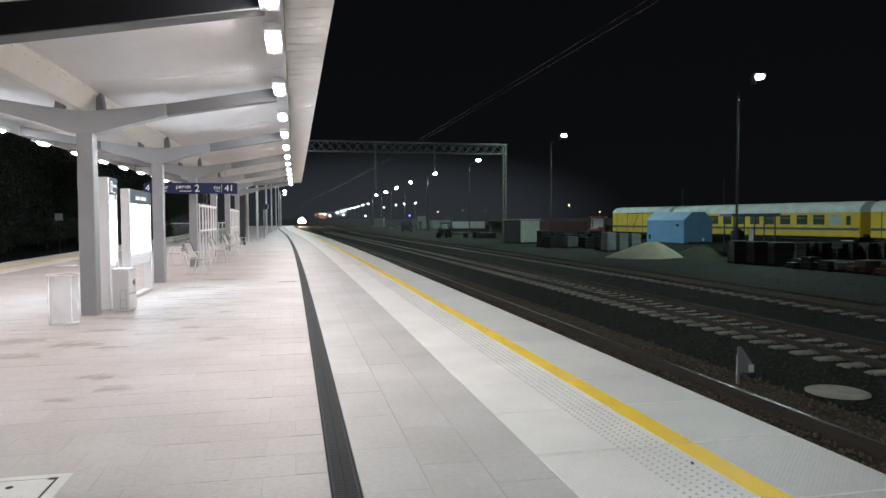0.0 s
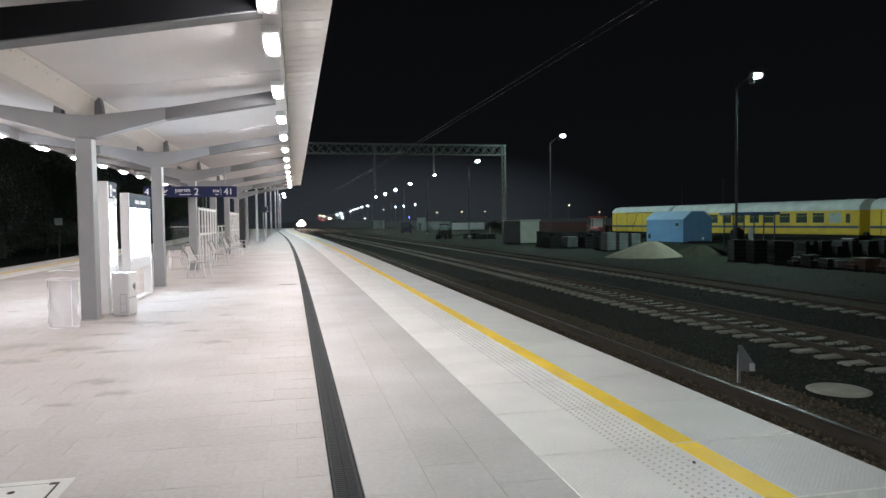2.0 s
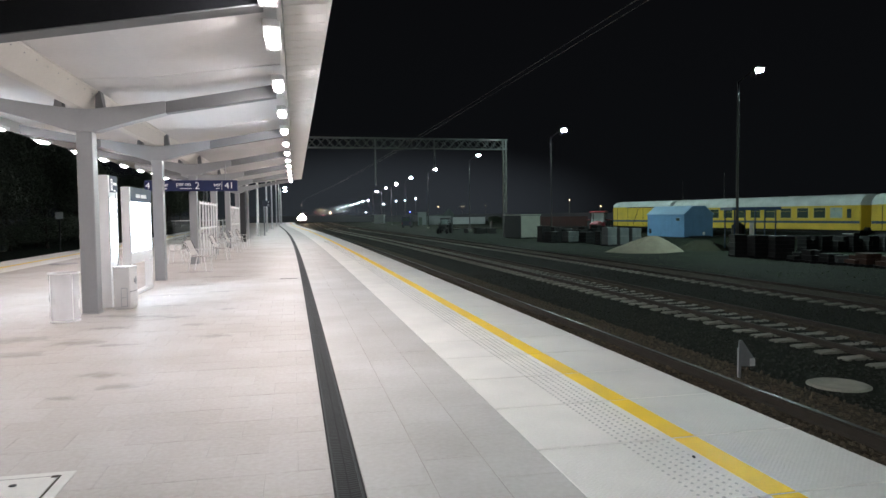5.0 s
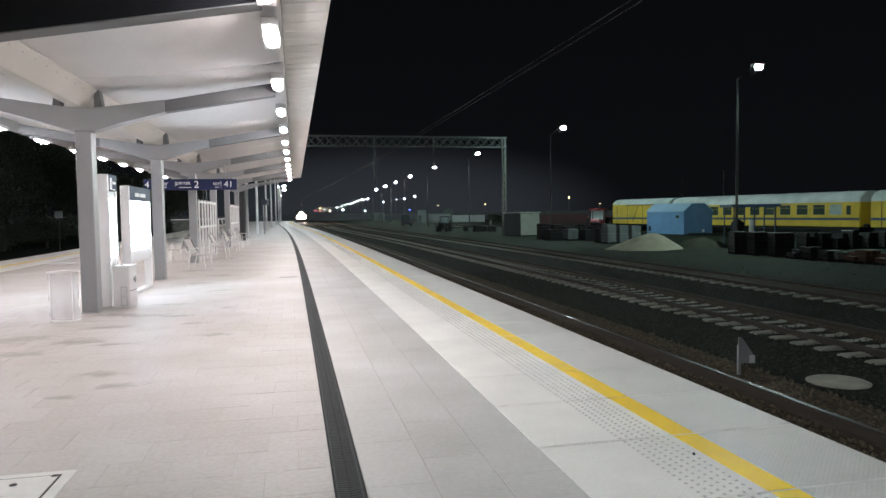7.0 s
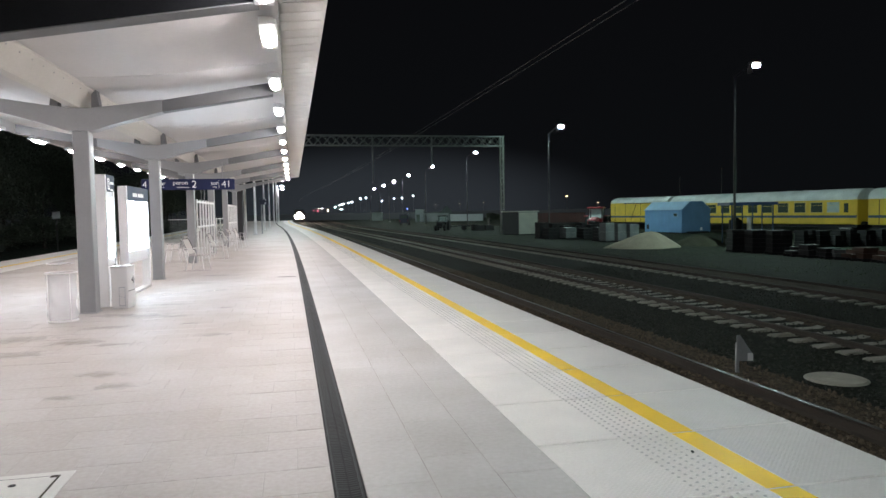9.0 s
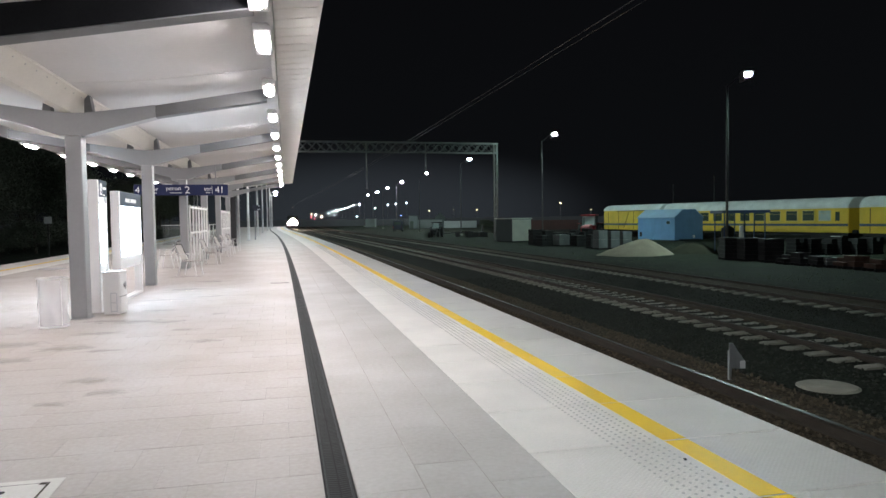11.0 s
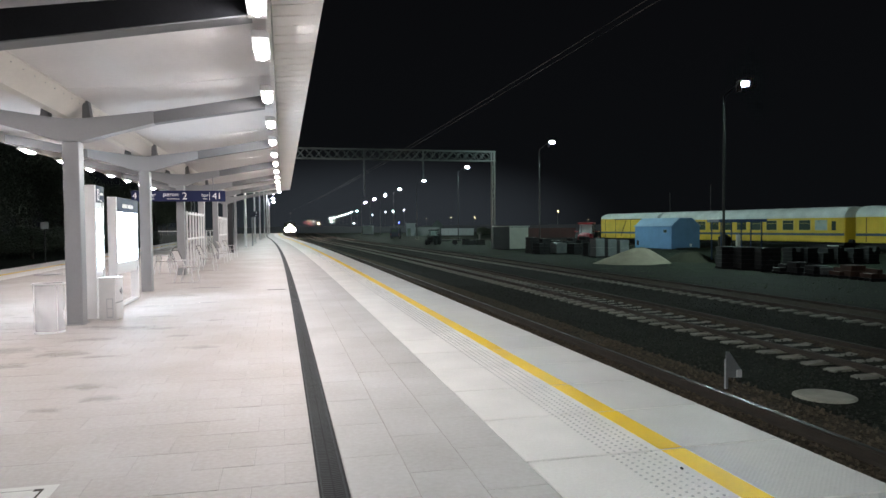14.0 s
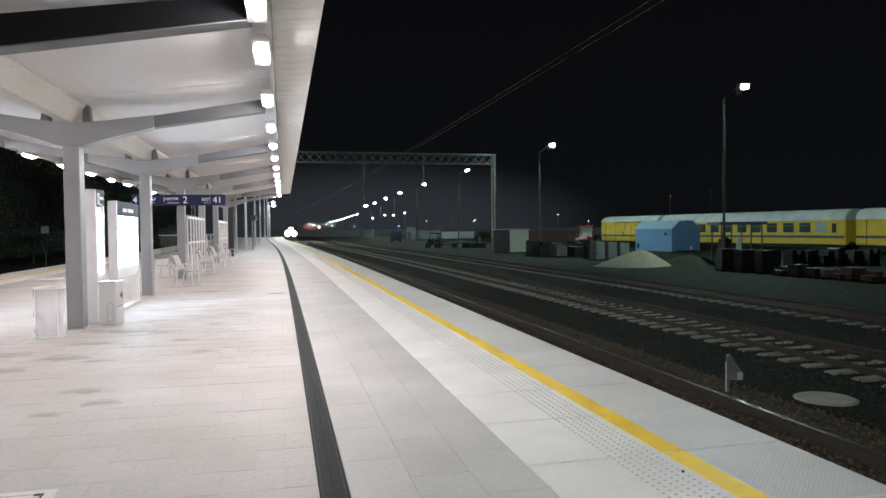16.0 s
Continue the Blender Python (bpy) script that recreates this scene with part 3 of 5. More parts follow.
def build_tracks():
    sl = sleeper_mesh()
    r = random.Random(8)
    for k, a in enumerate(TRACKS + (-12.7,)):
        t = thing("railway_track", pose(0, 0, 0), "rusty steel rails on pale concrete sleepers in dark ballast", "track", "tracks", "structure")
        for s in (-1, 1):
            x = a + s * 0.7535
            top = -0.885 if k in (1, 2) else RAIL_Z
            strip("rail", rail_outline(x, top), -60, 560, RUST, t)
            strip("rail_head", [(x - 0.033, top - 0.0025), (x - 0.033, top), (x + 0.033, top), (x + 0.033, top - 0.0025)], -60, 560, RAIL_SHINE if k == 0 else RAIL_TOP, t, "worn rail head")
        if k in (1, 2):
            lo = 0.34 if k == 1 else -0.66
            z = SLEEPER_Z + 0.004
            strip("ballast_between_rails", [(a + lo, z - 0.04), (a + lo + 0.12, z + 0.03), (a + 0.5, z + 0.045), (a + 0.66, z + 0.03), (a + 0.66, z - 0.04)], -60, 300, RUSTY_BALLAST, t, "rust-brown ballast between the rails")
        vs, fs = [], []
        y = -9.0 + 0.19 * k
        n = 0
        while y < 150:
            drop = -0.03 if k in (0, 3) else 0.0
            if k < 3 and 3 < y < 75:
                ob = new("sleeper", sl)
                ob.parent, ob.matrix_basis = t, along(a + r.uniform(-0.02, 0.02), y, SLEEPER_Z + drop)
            else:
                i, s = len(vs), shift(y)
                z = SLEEPER_Z + drop + 0.01
                vs.extend([(a + u * 1.28 + s, y + v * 0.12, z + w) for w in (-0.1, 0) for u, v in ((-1, -1), (1, -1), (1, 1), (-1, 1))])
                fs.extend([(i + 4, i + 5, i + 6, i + 7), (i, i + 1, i + 5, i + 4), (i + 1, i + 2, i + 6, i + 5), (i + 2, i + 3, i + 7, i + 6), (i + 3, i, i + 4, i + 7)])
            y += 0.6
        far = mesh_from("far_sleepers", vs, fs, SLEEPER_FIELD, t)
        far["kind"] = "stuff"


def build_track_furniture():
    lid = thing("manhole_cover", pose(7.93, 8.88, -1.03), "round pale concrete manhole cover lying in the ballast", "manhole cover")
    bm = bmesh.new()
    rod(bm, (0, 0, -0.1), (0, 0, 0.012), 0.44, seg=40)
    part("ring", bm, LID, lid)
    bm = bmesh.new()
    rod(bm, (0, 0, 0.008), (0, 0, 0.028), 0.41, 0.4, seg=40)
    part("lid", bm, LID, lid)
    sign = thing("track_marker", pose(6.72, 9.55, -1.02), "small grey track marker board on a short post", "track marker")
    boxed("post", (-0.025, 0.025, -0.02, 0.02, 0, 0.5), GALV, sign)
    bm = bmesh.new()
    prism(bm, [(-0.03, 0.22), (0.26, 0.2), (0.26, 0.3), (0.03, 0.62), (-0.03, 0.62)], "y", -0.032, -0.022)
    part("board", bm, GALV, sign)
    boxed("reflector", (0.16, 0.25, -0.038, -0.0325, 0.21, 0.33), WHITE, sign, "small white reflector")


# ---------------------------------------------------------------- canopy
COLS = [12.8 + 6.25 * i for i in range(6)]
BEAMS = [7.5] + COLS
ROOF0, ROOF1 = 5.4, 46.2


def beam_outline(s):
    """Half of the gull-wing beam in x and z: deep at the column, thin at the tip."""
    lo = [(0, 3.06), (0.2, 3.06), (0.6, 3.19), (1.3, 3.385), (3.14, 3.705)]
    hi = [(3.14, 3.93), (1.3, 3.59), (0.6, 3.49), (0.2, 3.44), (0, 3.43)]
    return [(s * x, z) for x, z in lo + hi]


def end_beam(c, s, y):
    """The straight end beam of the canopy; a dark plate paints its unlit face."""
    def rise(x, up):
        return (s * x, 3.222 + 0.168 * x + up)
    bm = bmesh.new()
    prism(bm, [rise(0, 0), rise(3.14, 0), rise(3.14, 0.19), rise(0, 0.19)], "y", y - 0.12, y + 0.15)
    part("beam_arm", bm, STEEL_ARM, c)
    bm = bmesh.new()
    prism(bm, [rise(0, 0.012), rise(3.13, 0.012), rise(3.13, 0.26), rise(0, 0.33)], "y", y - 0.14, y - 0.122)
    part("unlit_face_plate", bm, UNLIT_FACE, c, "dark plate painting the unlit face of the end beam")


def build_canopy():
    c = thing("platform_canopy", pose(MID, 0, 0), "long grey steel butterfly canopy with pale sheet soffit", "canopy")
    for i, y in enumerate(BEAMS):
        for s in (-1, 1):
            if i == 0:
                end_beam(c, s, y)
            else:
                bm = bmesh.new()
                prism(bm, [p for p in beam_outline(s) if abs(p[0]) <= 1.31], "y", y - 0.15, y + 0.15)
                part("beam_haunch", bm, STEEL, c)
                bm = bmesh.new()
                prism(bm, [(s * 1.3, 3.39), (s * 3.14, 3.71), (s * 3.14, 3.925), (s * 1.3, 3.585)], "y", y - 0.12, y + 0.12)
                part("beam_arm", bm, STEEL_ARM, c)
            m = 0.0 if s > 0 else -0.15
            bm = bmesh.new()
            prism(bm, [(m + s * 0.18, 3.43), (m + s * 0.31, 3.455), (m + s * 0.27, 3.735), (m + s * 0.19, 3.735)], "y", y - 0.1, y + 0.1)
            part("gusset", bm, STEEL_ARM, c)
    for y in BEAMS:
        boxed("column", (-0.125, 0.13, y - 0.15, y + 0.15, 0.0, 3.058), STEEL, c, bevel=0.018)
        boxed("base_plate", (-0.155, 0.16, y - 0.2, y + 0.18, 0.0, 0.012), STEEL, c, bevel=0.002)
    # deck in bays, with an edge beam and a ribbed eaves soffit outside it
    for s in (-1, 1):
        inner = 0.24 if s > 0 else 0.375
        o = 0.0 if s > 0 else 0.15
        bays = 26
        for j in range(bays):
            y0 = ROOF0 + (ROOF1 - ROOF0) * j / bays
            y1 = ROOF0 + (ROOF1 - ROOF0) * (j + 1) / bays - 0.008
            lift = 0.004 * (j % 2)
            bm = bmesh.new()
            prism(bm, [(s * inner, 3.74), (s * 1.3, 3.80), (s * (3.265 + o), 4.065), (s * (3.265 + o), 4.105), (s * 1.3, 3.84), (s * inner, 3.78)], "y", y0, y1)
            bmesh.ops.translate(bm, verts=list(bm.verts), vec=(0, 0, lift))
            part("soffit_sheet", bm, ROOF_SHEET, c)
        bm = bmesh.new()
        prism(bm, [(s * (3.27 + o), 3.80), (s * (3.33 + o), 3.80), (s * (3.33 + o), 4.1), (s * (3.27 + o), 4.1)], "y", ROOF0, ROOF1)
        part("edge_beam", bm, ROOF_SHEET, c)
        bm = bmesh.new()
        prism(bm, [(s * (3.335 + o), 3.96), (s * (3.84 + o), 4.01), (s * (3.88 + o), 4.02), (s * (3.88 + o), 4.2), (s * (3.335 + o), 4.2)], "y", ROOF0, ROOF1)
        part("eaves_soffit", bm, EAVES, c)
        seam = None
        for j in range(100):
            y = ROOF0 + 0.25 + j * 0.405
            if seam is None:
                bm = bmesh.new()
                prism(bm, [(s * (3.34 + o), 3.953), (s * (3.83 + o), 4.003), (s * (3.83 + o), 4.012), (s * (3.34 + o), 3.963)], "y", 0, 0.02)
                seam = part("seam", bm, EAVES, c, at=pose(0, y, 0))
            else:
                ob = new("seam", seam.data)
                ob.parent, ob.matrix_basis = c, pose(0, y, 0)
        bm = bmesh.new()
        prism(bm, [(s * 0.0, 4.22), (s * (3.88 + o), 4.42), (s * (3.88 + o), 4.205), (s * 0.0, 4.10)], "y", ROOF0, ROOF1)
        part("roof", bm, ROOF_TOP, c)
    bm = bmesh.new()
    prism(bm, [(-0.15, 3.445), (0.0, 3.445), (0.215, 3.70), (0.236, 3.715), (0.236, 3.78), (-0.37, 3.78), (-0.37, 3.715), (-0.35, 3.70)], "y", ROOF0, ROOF1)
    gutter = part("valley_gutter", bm, CREAM, c, "cream sheet-metal valley gutter box")
    screw = None
    for j in range(44):
        y = ROOF0 + 0.4 + j * 0.42
        if screw is None:
            bm = bmesh.new()
            rod(bm, (0, 0, 0), (0.008, 0, -0.007), 0.008, seg=8)
            screw = part("screw", bm, GALV, gutter, at=pose(0.19, y, 3.665))
        else:
            ob = new("screw", screw.data)
            ob.parent, ob.matrix_basis = gutter, pose(0.19, y, 3.665)
    return c


def build_canopy_lamps():
    def lamp(m):
        t = thing("canopy_luminaire", m, "bright white linear lamp under the canopy edge", "lamp", "canopy lamps")
        boxed("housing", (-0.1, 0.1, -0.6, 0.6, -0.045, 0.04), WHITE, t, bevel=0.01)
        bm = bmesh.new()
        bmesh.ops.create_uvsphere(bm, u_segments=20, v_segments=10, radius=1.0, matrix=Matrix.Diagonal((0.078, 0.48, 0.055, 1)))
        bmesh.ops.delete(bm, geom=[v for v in bm.verts if v.co.z > 0.001], context="VERTS")
        bmesh.ops.translate(bm, verts=list(bm.verts), vec=(0, 0, -0.046))
        part("diffuser", bm, TUBE, t, "glowing white diffuser")
        return t
    first = None
    n = 13
    for i in range(n):
        y = 6.85 if i == 0 else 8.75 + (i - 1) * 3.115
        for x in (MID + 3.2, MID - 3.36):
            m = pose(x, y, 3.785)
            if first is None:
                first = lamp(m)
            else:
                copy_thing(first, m)


# ---------------------------------------------------------------- platform things
def display_case(y0, y1, top, header, panes, low, head):
    """A free-standing lit display with a dark blue header."""
    t = thing("information_display", pose(-3.33, y0, 0) @ Matrix.Diagonal((0.82, 1, 1, 1)), "lit white poster display with a navy header on grey posts", "display board", "poster displays")
    w = y1 - y0
    boxed("near_post", (-0.1, 0.1, 0, 0.1, 0, top), WHITE, t, bevel=0.008)
    boxed("far_post", (-0.1, 0.1, w - 0.1, w, 0, top), WHITE, t, bevel=0.008)
    boxed("header", (-0.09, 0.104, 0.1, w + 0.004, top - 0.29, top + 0.002), HEADER, t, "navy header panel")
    boxed("bottom_rail", (-0.06, 0.06, 0.1, w - 0.1, 0.66, 0.74), WHITE, t)
    if panes == 1:
        boxed("lower_panel", (-0.02, 0.02, 0.1, w - 0.1, 0.12, 0.62), WHITE, t)
    boxed("base_rail", (-0.1, 0.1, 0.101, w - 0.101, 0.0, 0.05), WHITE, t)
    boxed("case", (-0.08, 0.08, 0.1, w - 0.1, 0.742, top - 0.30), WHITE, t)
    step = (w - 0.24) / panes
    for i in range(panes):
        boxed("poster", (0.081, 0.1, 0.12 + i * step, 0.12 + (i + 1) * step - 0.025, low, top - head), SCREEN, t, "backlit white poster", bevel=0.002)
        boxed("back_poster", (-0.1, -0.081, 0.12 + i * step, 0.12 + (i + 1) * step - 0.025, low, top - head), SCREEN, t, "backlit white poster", bevel=0.002)
    if panes > 1:
        for i in range(panes):
            for k in range(3):
                z = low + 0.07 + 0.06 * k
                boxed("text_bar", (0.1005, 0.1025, 0.2 + i * step, 0.2 + i * step + step * (0.6, 0.45, 0.3)[k], z, z + 0.02), PRINT_GAP, t, bevel=0.0005)
    for i in range(1, panes):
        boxed("mullion", (0.101, 0.112, 0.12 + i * step - 0.05, 0.12 + i * step + 0.02, low, top - head), STEEL, t, bevel=0.001)
    if header == "i":
        boxed("pictogram", (0.1045, 0.1075, 0.16, 0.3, top - 0.27, top - 0.06), LETTER, t, "white pictogram field", bevel=0.001)
        boxed("pictogram_stroke", (0.108, 0.110, 0.215, 0.245, top - 0.24, top - 0.13), BLUE_SIGN, t, bevel=0.0005)
        boxed("pictogram_dot", (0.108, 0.110, 0.215, 0.245, top - 0.115, top - 0.085), BLUE_SIGN, t, bevel=0.0005)
        boxed("text_bar", (0.1045, 0.1075, 0.34, 0.58, top - 0.17, top - 0.12), LETTER, t, bevel=0.001)
        boxed("text_bar", (0.1045, 0.1075, 0.34, 0.5, top - 0.28, top - 0.255), LETTER, t, bevel=0.001)
    else:
        boxed("text_bar", (0.1045, 0.1075, 0.55, 0.98, top - 0.21, top - 0.13), LETTER, t, bevel=0.001)
        boxed("text_bar", (0.1045, 0.1075, 1.04, 1.6, top - 0.21, top - 0.13), LETTER, t, bevel=0.001)
        boxed("poster_patch", (0.1005, 0.106, 0.15, 0.32, 1.2, 1.48), ORANGE_BLOB, t, "yellow patch on a poster", bevel=0.0005)
    return t


def hanging_sign():
    t = thing("platform_sign", pose(MID, 25.0, 2.5), "long navy platform sign with white lettering under the canopy", "sign")
    boxed("panel", (-1.5, 1.5, -0.06, 0.06, 0, 0.37), BLUE_SIGN, t)
    for x in (-1.1, 1.1):
        bm = bmesh.new()
        rod(bm, (x, 0, 0.37), (x, 0, 0.95), 0.02)
        part("hanger", bm, STEEL, t)
    def put(text, size, x, z):
        lettering("lettering", text, size, LETTER, t, pose(x, -0.064, z, 90, 0, 0))
    put("41", 0.30, 1.08, 0.09)
    put("tor", 0.19, 0.72, 0.16)
    boxed("divider", (0.98, 0.99, -0.064, -0.0605, 0.05, 0.32), LETTER, t, bevel=0.0005)
    put("2", 0.34, 0.1, 0.075)
    put("peron", 0.2, -0.5, 0.18)
    put("tor", 0.19, -0.98, 0.16)
    put("4", 0.30, -1.47, 0.09)
    for x0, x1 in ((-0.38, 0.02), (0.78, 0.92), (-0.92, -0.78)):
        boxed("text_bar", (x0, x1, -0.064, -0.0605, 0.08, 0.098), LETTER, t, bevel=0.0005)
    boxed("divider", (-1.06, -1.05, -0.064, -0.0605, 0.05, 0.32), LETTER, t, bevel=0.0005)
    return t


def end_pillar():
    """The clad service pillar that closes the row of columns at the canopy's far end."""
    t = thing("service_pillar", pose(MID, 46.75, 0), "dark grey clad service pillar at the canopy's far end", "pillar")
    boxed("shaft", (-0.29, 0.29, -0.25, 0.25, 0.08, 3.3), PILLAR, t, bevel=0.015)
    boxed("plinth", (-0.31, 0.31, -0.27, 0.27, 0.0, 0.079), STEEL_ARM, t)
    boxed("cap", (-0.32, 0.32, -0.28, 0.28, 3.301, 3.36), STEEL_ARM, t)
    boxed("hatch_door", (-0.22, 0.22, -0.262, -0.2505, 0.4, 1.9), PILLAR, t, bevel=0.003)


def far_sign():
    t = thing("platform_sign", pose(-2.6, 62, 0), "small navy platform sign on a grey post", "sign")
    bm = bmesh.new()
    rod(bm, (0, 0, 0), (0, 0, 3.0), 0.06)
    part("post", bm, STEEL, t)
    boxed("panel", (-0.16, 0.6, -0.06, 0.06, 2.5, 3.0), VAN_PAINT, t)
    lettering("lettering", "2", 0.22, LETTER, t, pose(0.3, -0.064, 2.81, 90, 0, 0))
    lettering("lettering", "41", 0.2, LETTER, t, pose(0.25, -0.064, 2.54, 90, 0, 0))


def lattice(y0, y1, n):
    t = thing("steel_lattice", pose(-3.3, y0, 0), "white tubular steel lattice screen on the platform", "screen", "lattice screens")
    w = y1 - y0
    for i in range(n):
        y = w * i / (n - 1)
        bm = bmesh.new()
        rod(bm, (0, y, 0), (0, y, 2.14), 0.032)
        part("upright", bm, WHITE, t, smooth=True)
        bm = bmesh.new()
        rod(bm, (0, y, 2.14), (0, y, 2.2), 0.045, 0.03)
        part("cap", bm, WHITE, t)
    for z in (1.18, 2.08):
        boxed("rail", (-0.03, 0.03, 0, w, z, z + 0.07), WHITE, t)


def platform_chair():
    t = thing("platform_chair", pose(0, 0, 0), "white perforated steel chair with a dark-edged slanted back", "chair", "platform chairs")
    boxed("seat", (-0.23, 0.23, -0.23, 0.23, 0.43, 0.455), CHAIR_MESH, t, "grey perforated seat sheet")
    boxed("backrest", (-0.23, 0.23, -0.012, 0.012, -0.24, 0.24), CHAIR_MESH, t, "grey perforated back sheet", at=pose(0, 0.30, 0.70, -24, 0, 0))
    boxed("back_edge", (-0.235, 0.235, -0.02, 0.02, 0.241, 0.262), DARK, t, "dark rubber edge on the back", at=pose(0, 0.30, 0.70, -24, 0, 0))
    for x0, x1 in ((-0.262, -0.232), (0.232, 0.262)):
        boxed("side_edge", (x0, x1, -0.022, 0.022, -0.12, 0.24), DARK, t, "dark rubber side edge", at=pose(0, 0.30, 0.70, -24, 0, 0))
    for x in (-0.25, 0.25):
        bm = bmesh.new()
        rod(bm, (x, -0.26, 0), (x, -0.2, 0.44), 0.017)
        part("leg", bm, WHITE, t)
        bm = bmesh.new()
        rod(bm, (x, 0.3, 0), (x, 0.2, 0.46), 0.017)
        part("leg", bm, WHITE, t)
        bm = bmesh.new()
        rod(bm, (x, 0.19, 0.46), (x, 0.41, 0.95), 0.017)
        part("back_tube", bm, WHITE, t)
        boxed("armrest", (x - 0.025, x + 0.025, -0.2, 0.26, 0.64, 0.655), WHITE, t)
        bm = bmesh.new()
        rod(bm, (x, -0.18, 0.45), (x, -0.18, 0.64), 0.014)
        part("arm_post", bm, WHITE, t)
    return t


def build_chairs():
    first = platform_chair()
    spots = [(-2.8, 21.9, 75), (-4.1, 26.0, -100), (-2.75, 27.5, 80), (-2.8, 33.0, 80), (-2.8, 36.0, 85), (-2.75, 39.2, 80), (-3.95, 36.0, -90), (-4.2, 30.2, -95)]
    first.matrix_basis = pose(spots[0][0], spots[0][1], 0, 0, 0, spots[0][2])
    for x, y, rz in spots[1:]:
        copy_thing(first, pose(x, y, 0, 0, 0, rz))


def bin_with_bag():
    t = thing("litter_bin", pose(-3.56, 11.85, 0), "hoop bin stand with a clear plastic bag beside a column", "litter bin")
    r = random.Random(4)
    bm = bmesh.new()
    n, rows = 24, 9
    ring = []
    for j in range(rows + 1):
        z = 0.03 + 0.72 * j / rows
        rad = 0.2 + 0.012 * math.sin(j * 1.7)
        ring.append([bm.verts.new(((rad + 0.014 * math.sin(5 * a + j) + r.uniform(-0.006, 0.006)) * math.cos(a),
                                   (rad + 0.014 * math.sin(5 * a + j) + r.uniform(-0.006, 0.006)) * math.sin(a), z))
                     for a in (2 * math.pi * i / n for i in range(n))])
    for j in range(rows):
        for i in range(n):
            bm.faces.new([ring[j][i], ring[j][(i + 1) % n], ring[j + 1][(i + 1) % n], ring[j + 1][i]])
    bm.faces.new(ring[0][::-1])
    part("bag", bm, BAG, t, "clear crumpled plastic bag", smooth=True)
    bm = bmesh.new()
    for i in range(20):
        a0, a1 = 2 * math.pi * i / 20, 2 * math.pi * (i + 1) / 20
        rod(bm, (0.22 * math.cos(a0), 0.22 * math.sin(a0), 0.76), (0.22 * math.cos(a1), 0.22 * math.sin(a1), 0.76), 0.014, seg=6)
    part("rim", bm, WHITE, t, "white steel rim")
    for i in range(4):
        a = math.pi / 4 + i * math.pi / 2
        bm = bmesh.new()
        rod(bm, (0.225 * math.cos(a), 0.225 * math.sin(a), 0), (0.225 * math.cos(a), 0.225 * math.sin(a), 0.76), 0.006, seg=8)
        part("rod", bm, WHITE, t)
    bm = bmesh.new()
    rod(bm, (0, 0, 0.0), (0, 0, 0.02), 0.22, seg=24)
    part("base", bm, WHITE, t)
    bm = bmesh.new()
    rod(bm, (0, 0, 0.90), (0, 0, 0.91), 0.2, seg=24)
    part("lid", bm, BAG, t)


def small_cabinet():
    t = thing("white_cabinet", pose(-2.99, 13.28, 0, 0, 0, -8) @ Matrix.Diagonal((0.82, 0.9, 1, 1)), "small white steel cabinet with a lock beside a column", "cabinet")
    boxed("body", (-0.17, 0.17, -0.2, 0.2, 0.031, 0.73), WHITE, t, bevel=0.006)
    boxed("top", (-0.185, 0.185, -0.215, 0.215, 0.731, 0.752), WHITE, t, bevel=0.006)
    boxed("door", (0.171, 0.182, -0.18, 0.18, 0.04, 0.30), WHITE, t, bevel=0.004)
    boxed("door", (0.171, 0.182, -0.18, 0.18, 0.315, 0.70), WHITE, t, bevel=0.004)
    bm = bmesh.new()
    rod(bm, (0.183, 0.02, 0.5), (0.225, 0.02, 0.5), 0.034)
    part("lock", bm, GALV, t, "round metal lock")
    boxed("latch", (0.183, 0.2, 0.05, 0.09, 0.43, 0.56), GALV, t)
    # Grey plates paint the shaded gaps round the flap and between the doors.
    boxed("flap_gap_shade", (-0.012, 0.122, -0.206, -0.2005, 0.048, 0.382), PRINT_GAP, t, "grey plate painting the shadow gap round the flap", bevel=0.001)
    boxed("side_flap", (0.0, 0.11, -0.212, -0.2065, 0.06, 0.2), WHITE, t, bevel=0.002)
    boxed("side_flap", (0.0, 0.11, -0.212, -0.2065, 0.21, 0.37), WHITE, t, bevel=0.002)
    boxed("door_gap_shade", (0.1705, 0.174, -0.19, 0.19, 0.30, 0.315), STEEL, t, bevel=0.0005)
    boxed("plinth", (-0.16, 0.16, -0.19, 0.19, 0.0, 0.03), WHITE, t, bevel=0.002)


def hatch():
    t = thing("service_hatch", pose(-1.390, 4.740, 0, 0, 0, -0.0), "pale steel service hatch with dark seams in the paving", "hatch")
    boxed("frame", (-0.9, 0.0, -0.9, 0.0, -0.02, 0.004), HATCH_STEEL, t, bevel=0.002)
    boxed("cover", (-0.84, -0.085, -0.84, -0.085, 0.0045, 0.008), HATCH_STEEL, t, bevel=0.001)
    boxed("seam", (-0.082, -0.068, -0.84, -0.068, 0.0045, 0.0065), BARK, t, bevel=0.001)
    boxed("seam", (-0.84, -0.0835, -0.082, -0.074, 0.0045, 0.0065), BARK, t, bevel=0.001)
    boxed("handle_slot", (-0.12, -0.08, -0.115, -0.075, 0.0085, 0.010), BARK, t, bevel=0.001)
    bm = bmesh.new()
    rod(bm, (-0.3, -0.2, 0.0085), (-0.3, -0.2, 0.011), 0.022, seg=14)
    part("bolt", bm, DARK, t)
    g = thing("gully_grate", pose(-0.12, 18.35, 0), "small dark slotted gully grate in the paving", "grate")
    boxed("grate", (-0.3, 0.15, -0.05, 0.05, 0.0, 0.004), IRON, g, bevel=0.001)


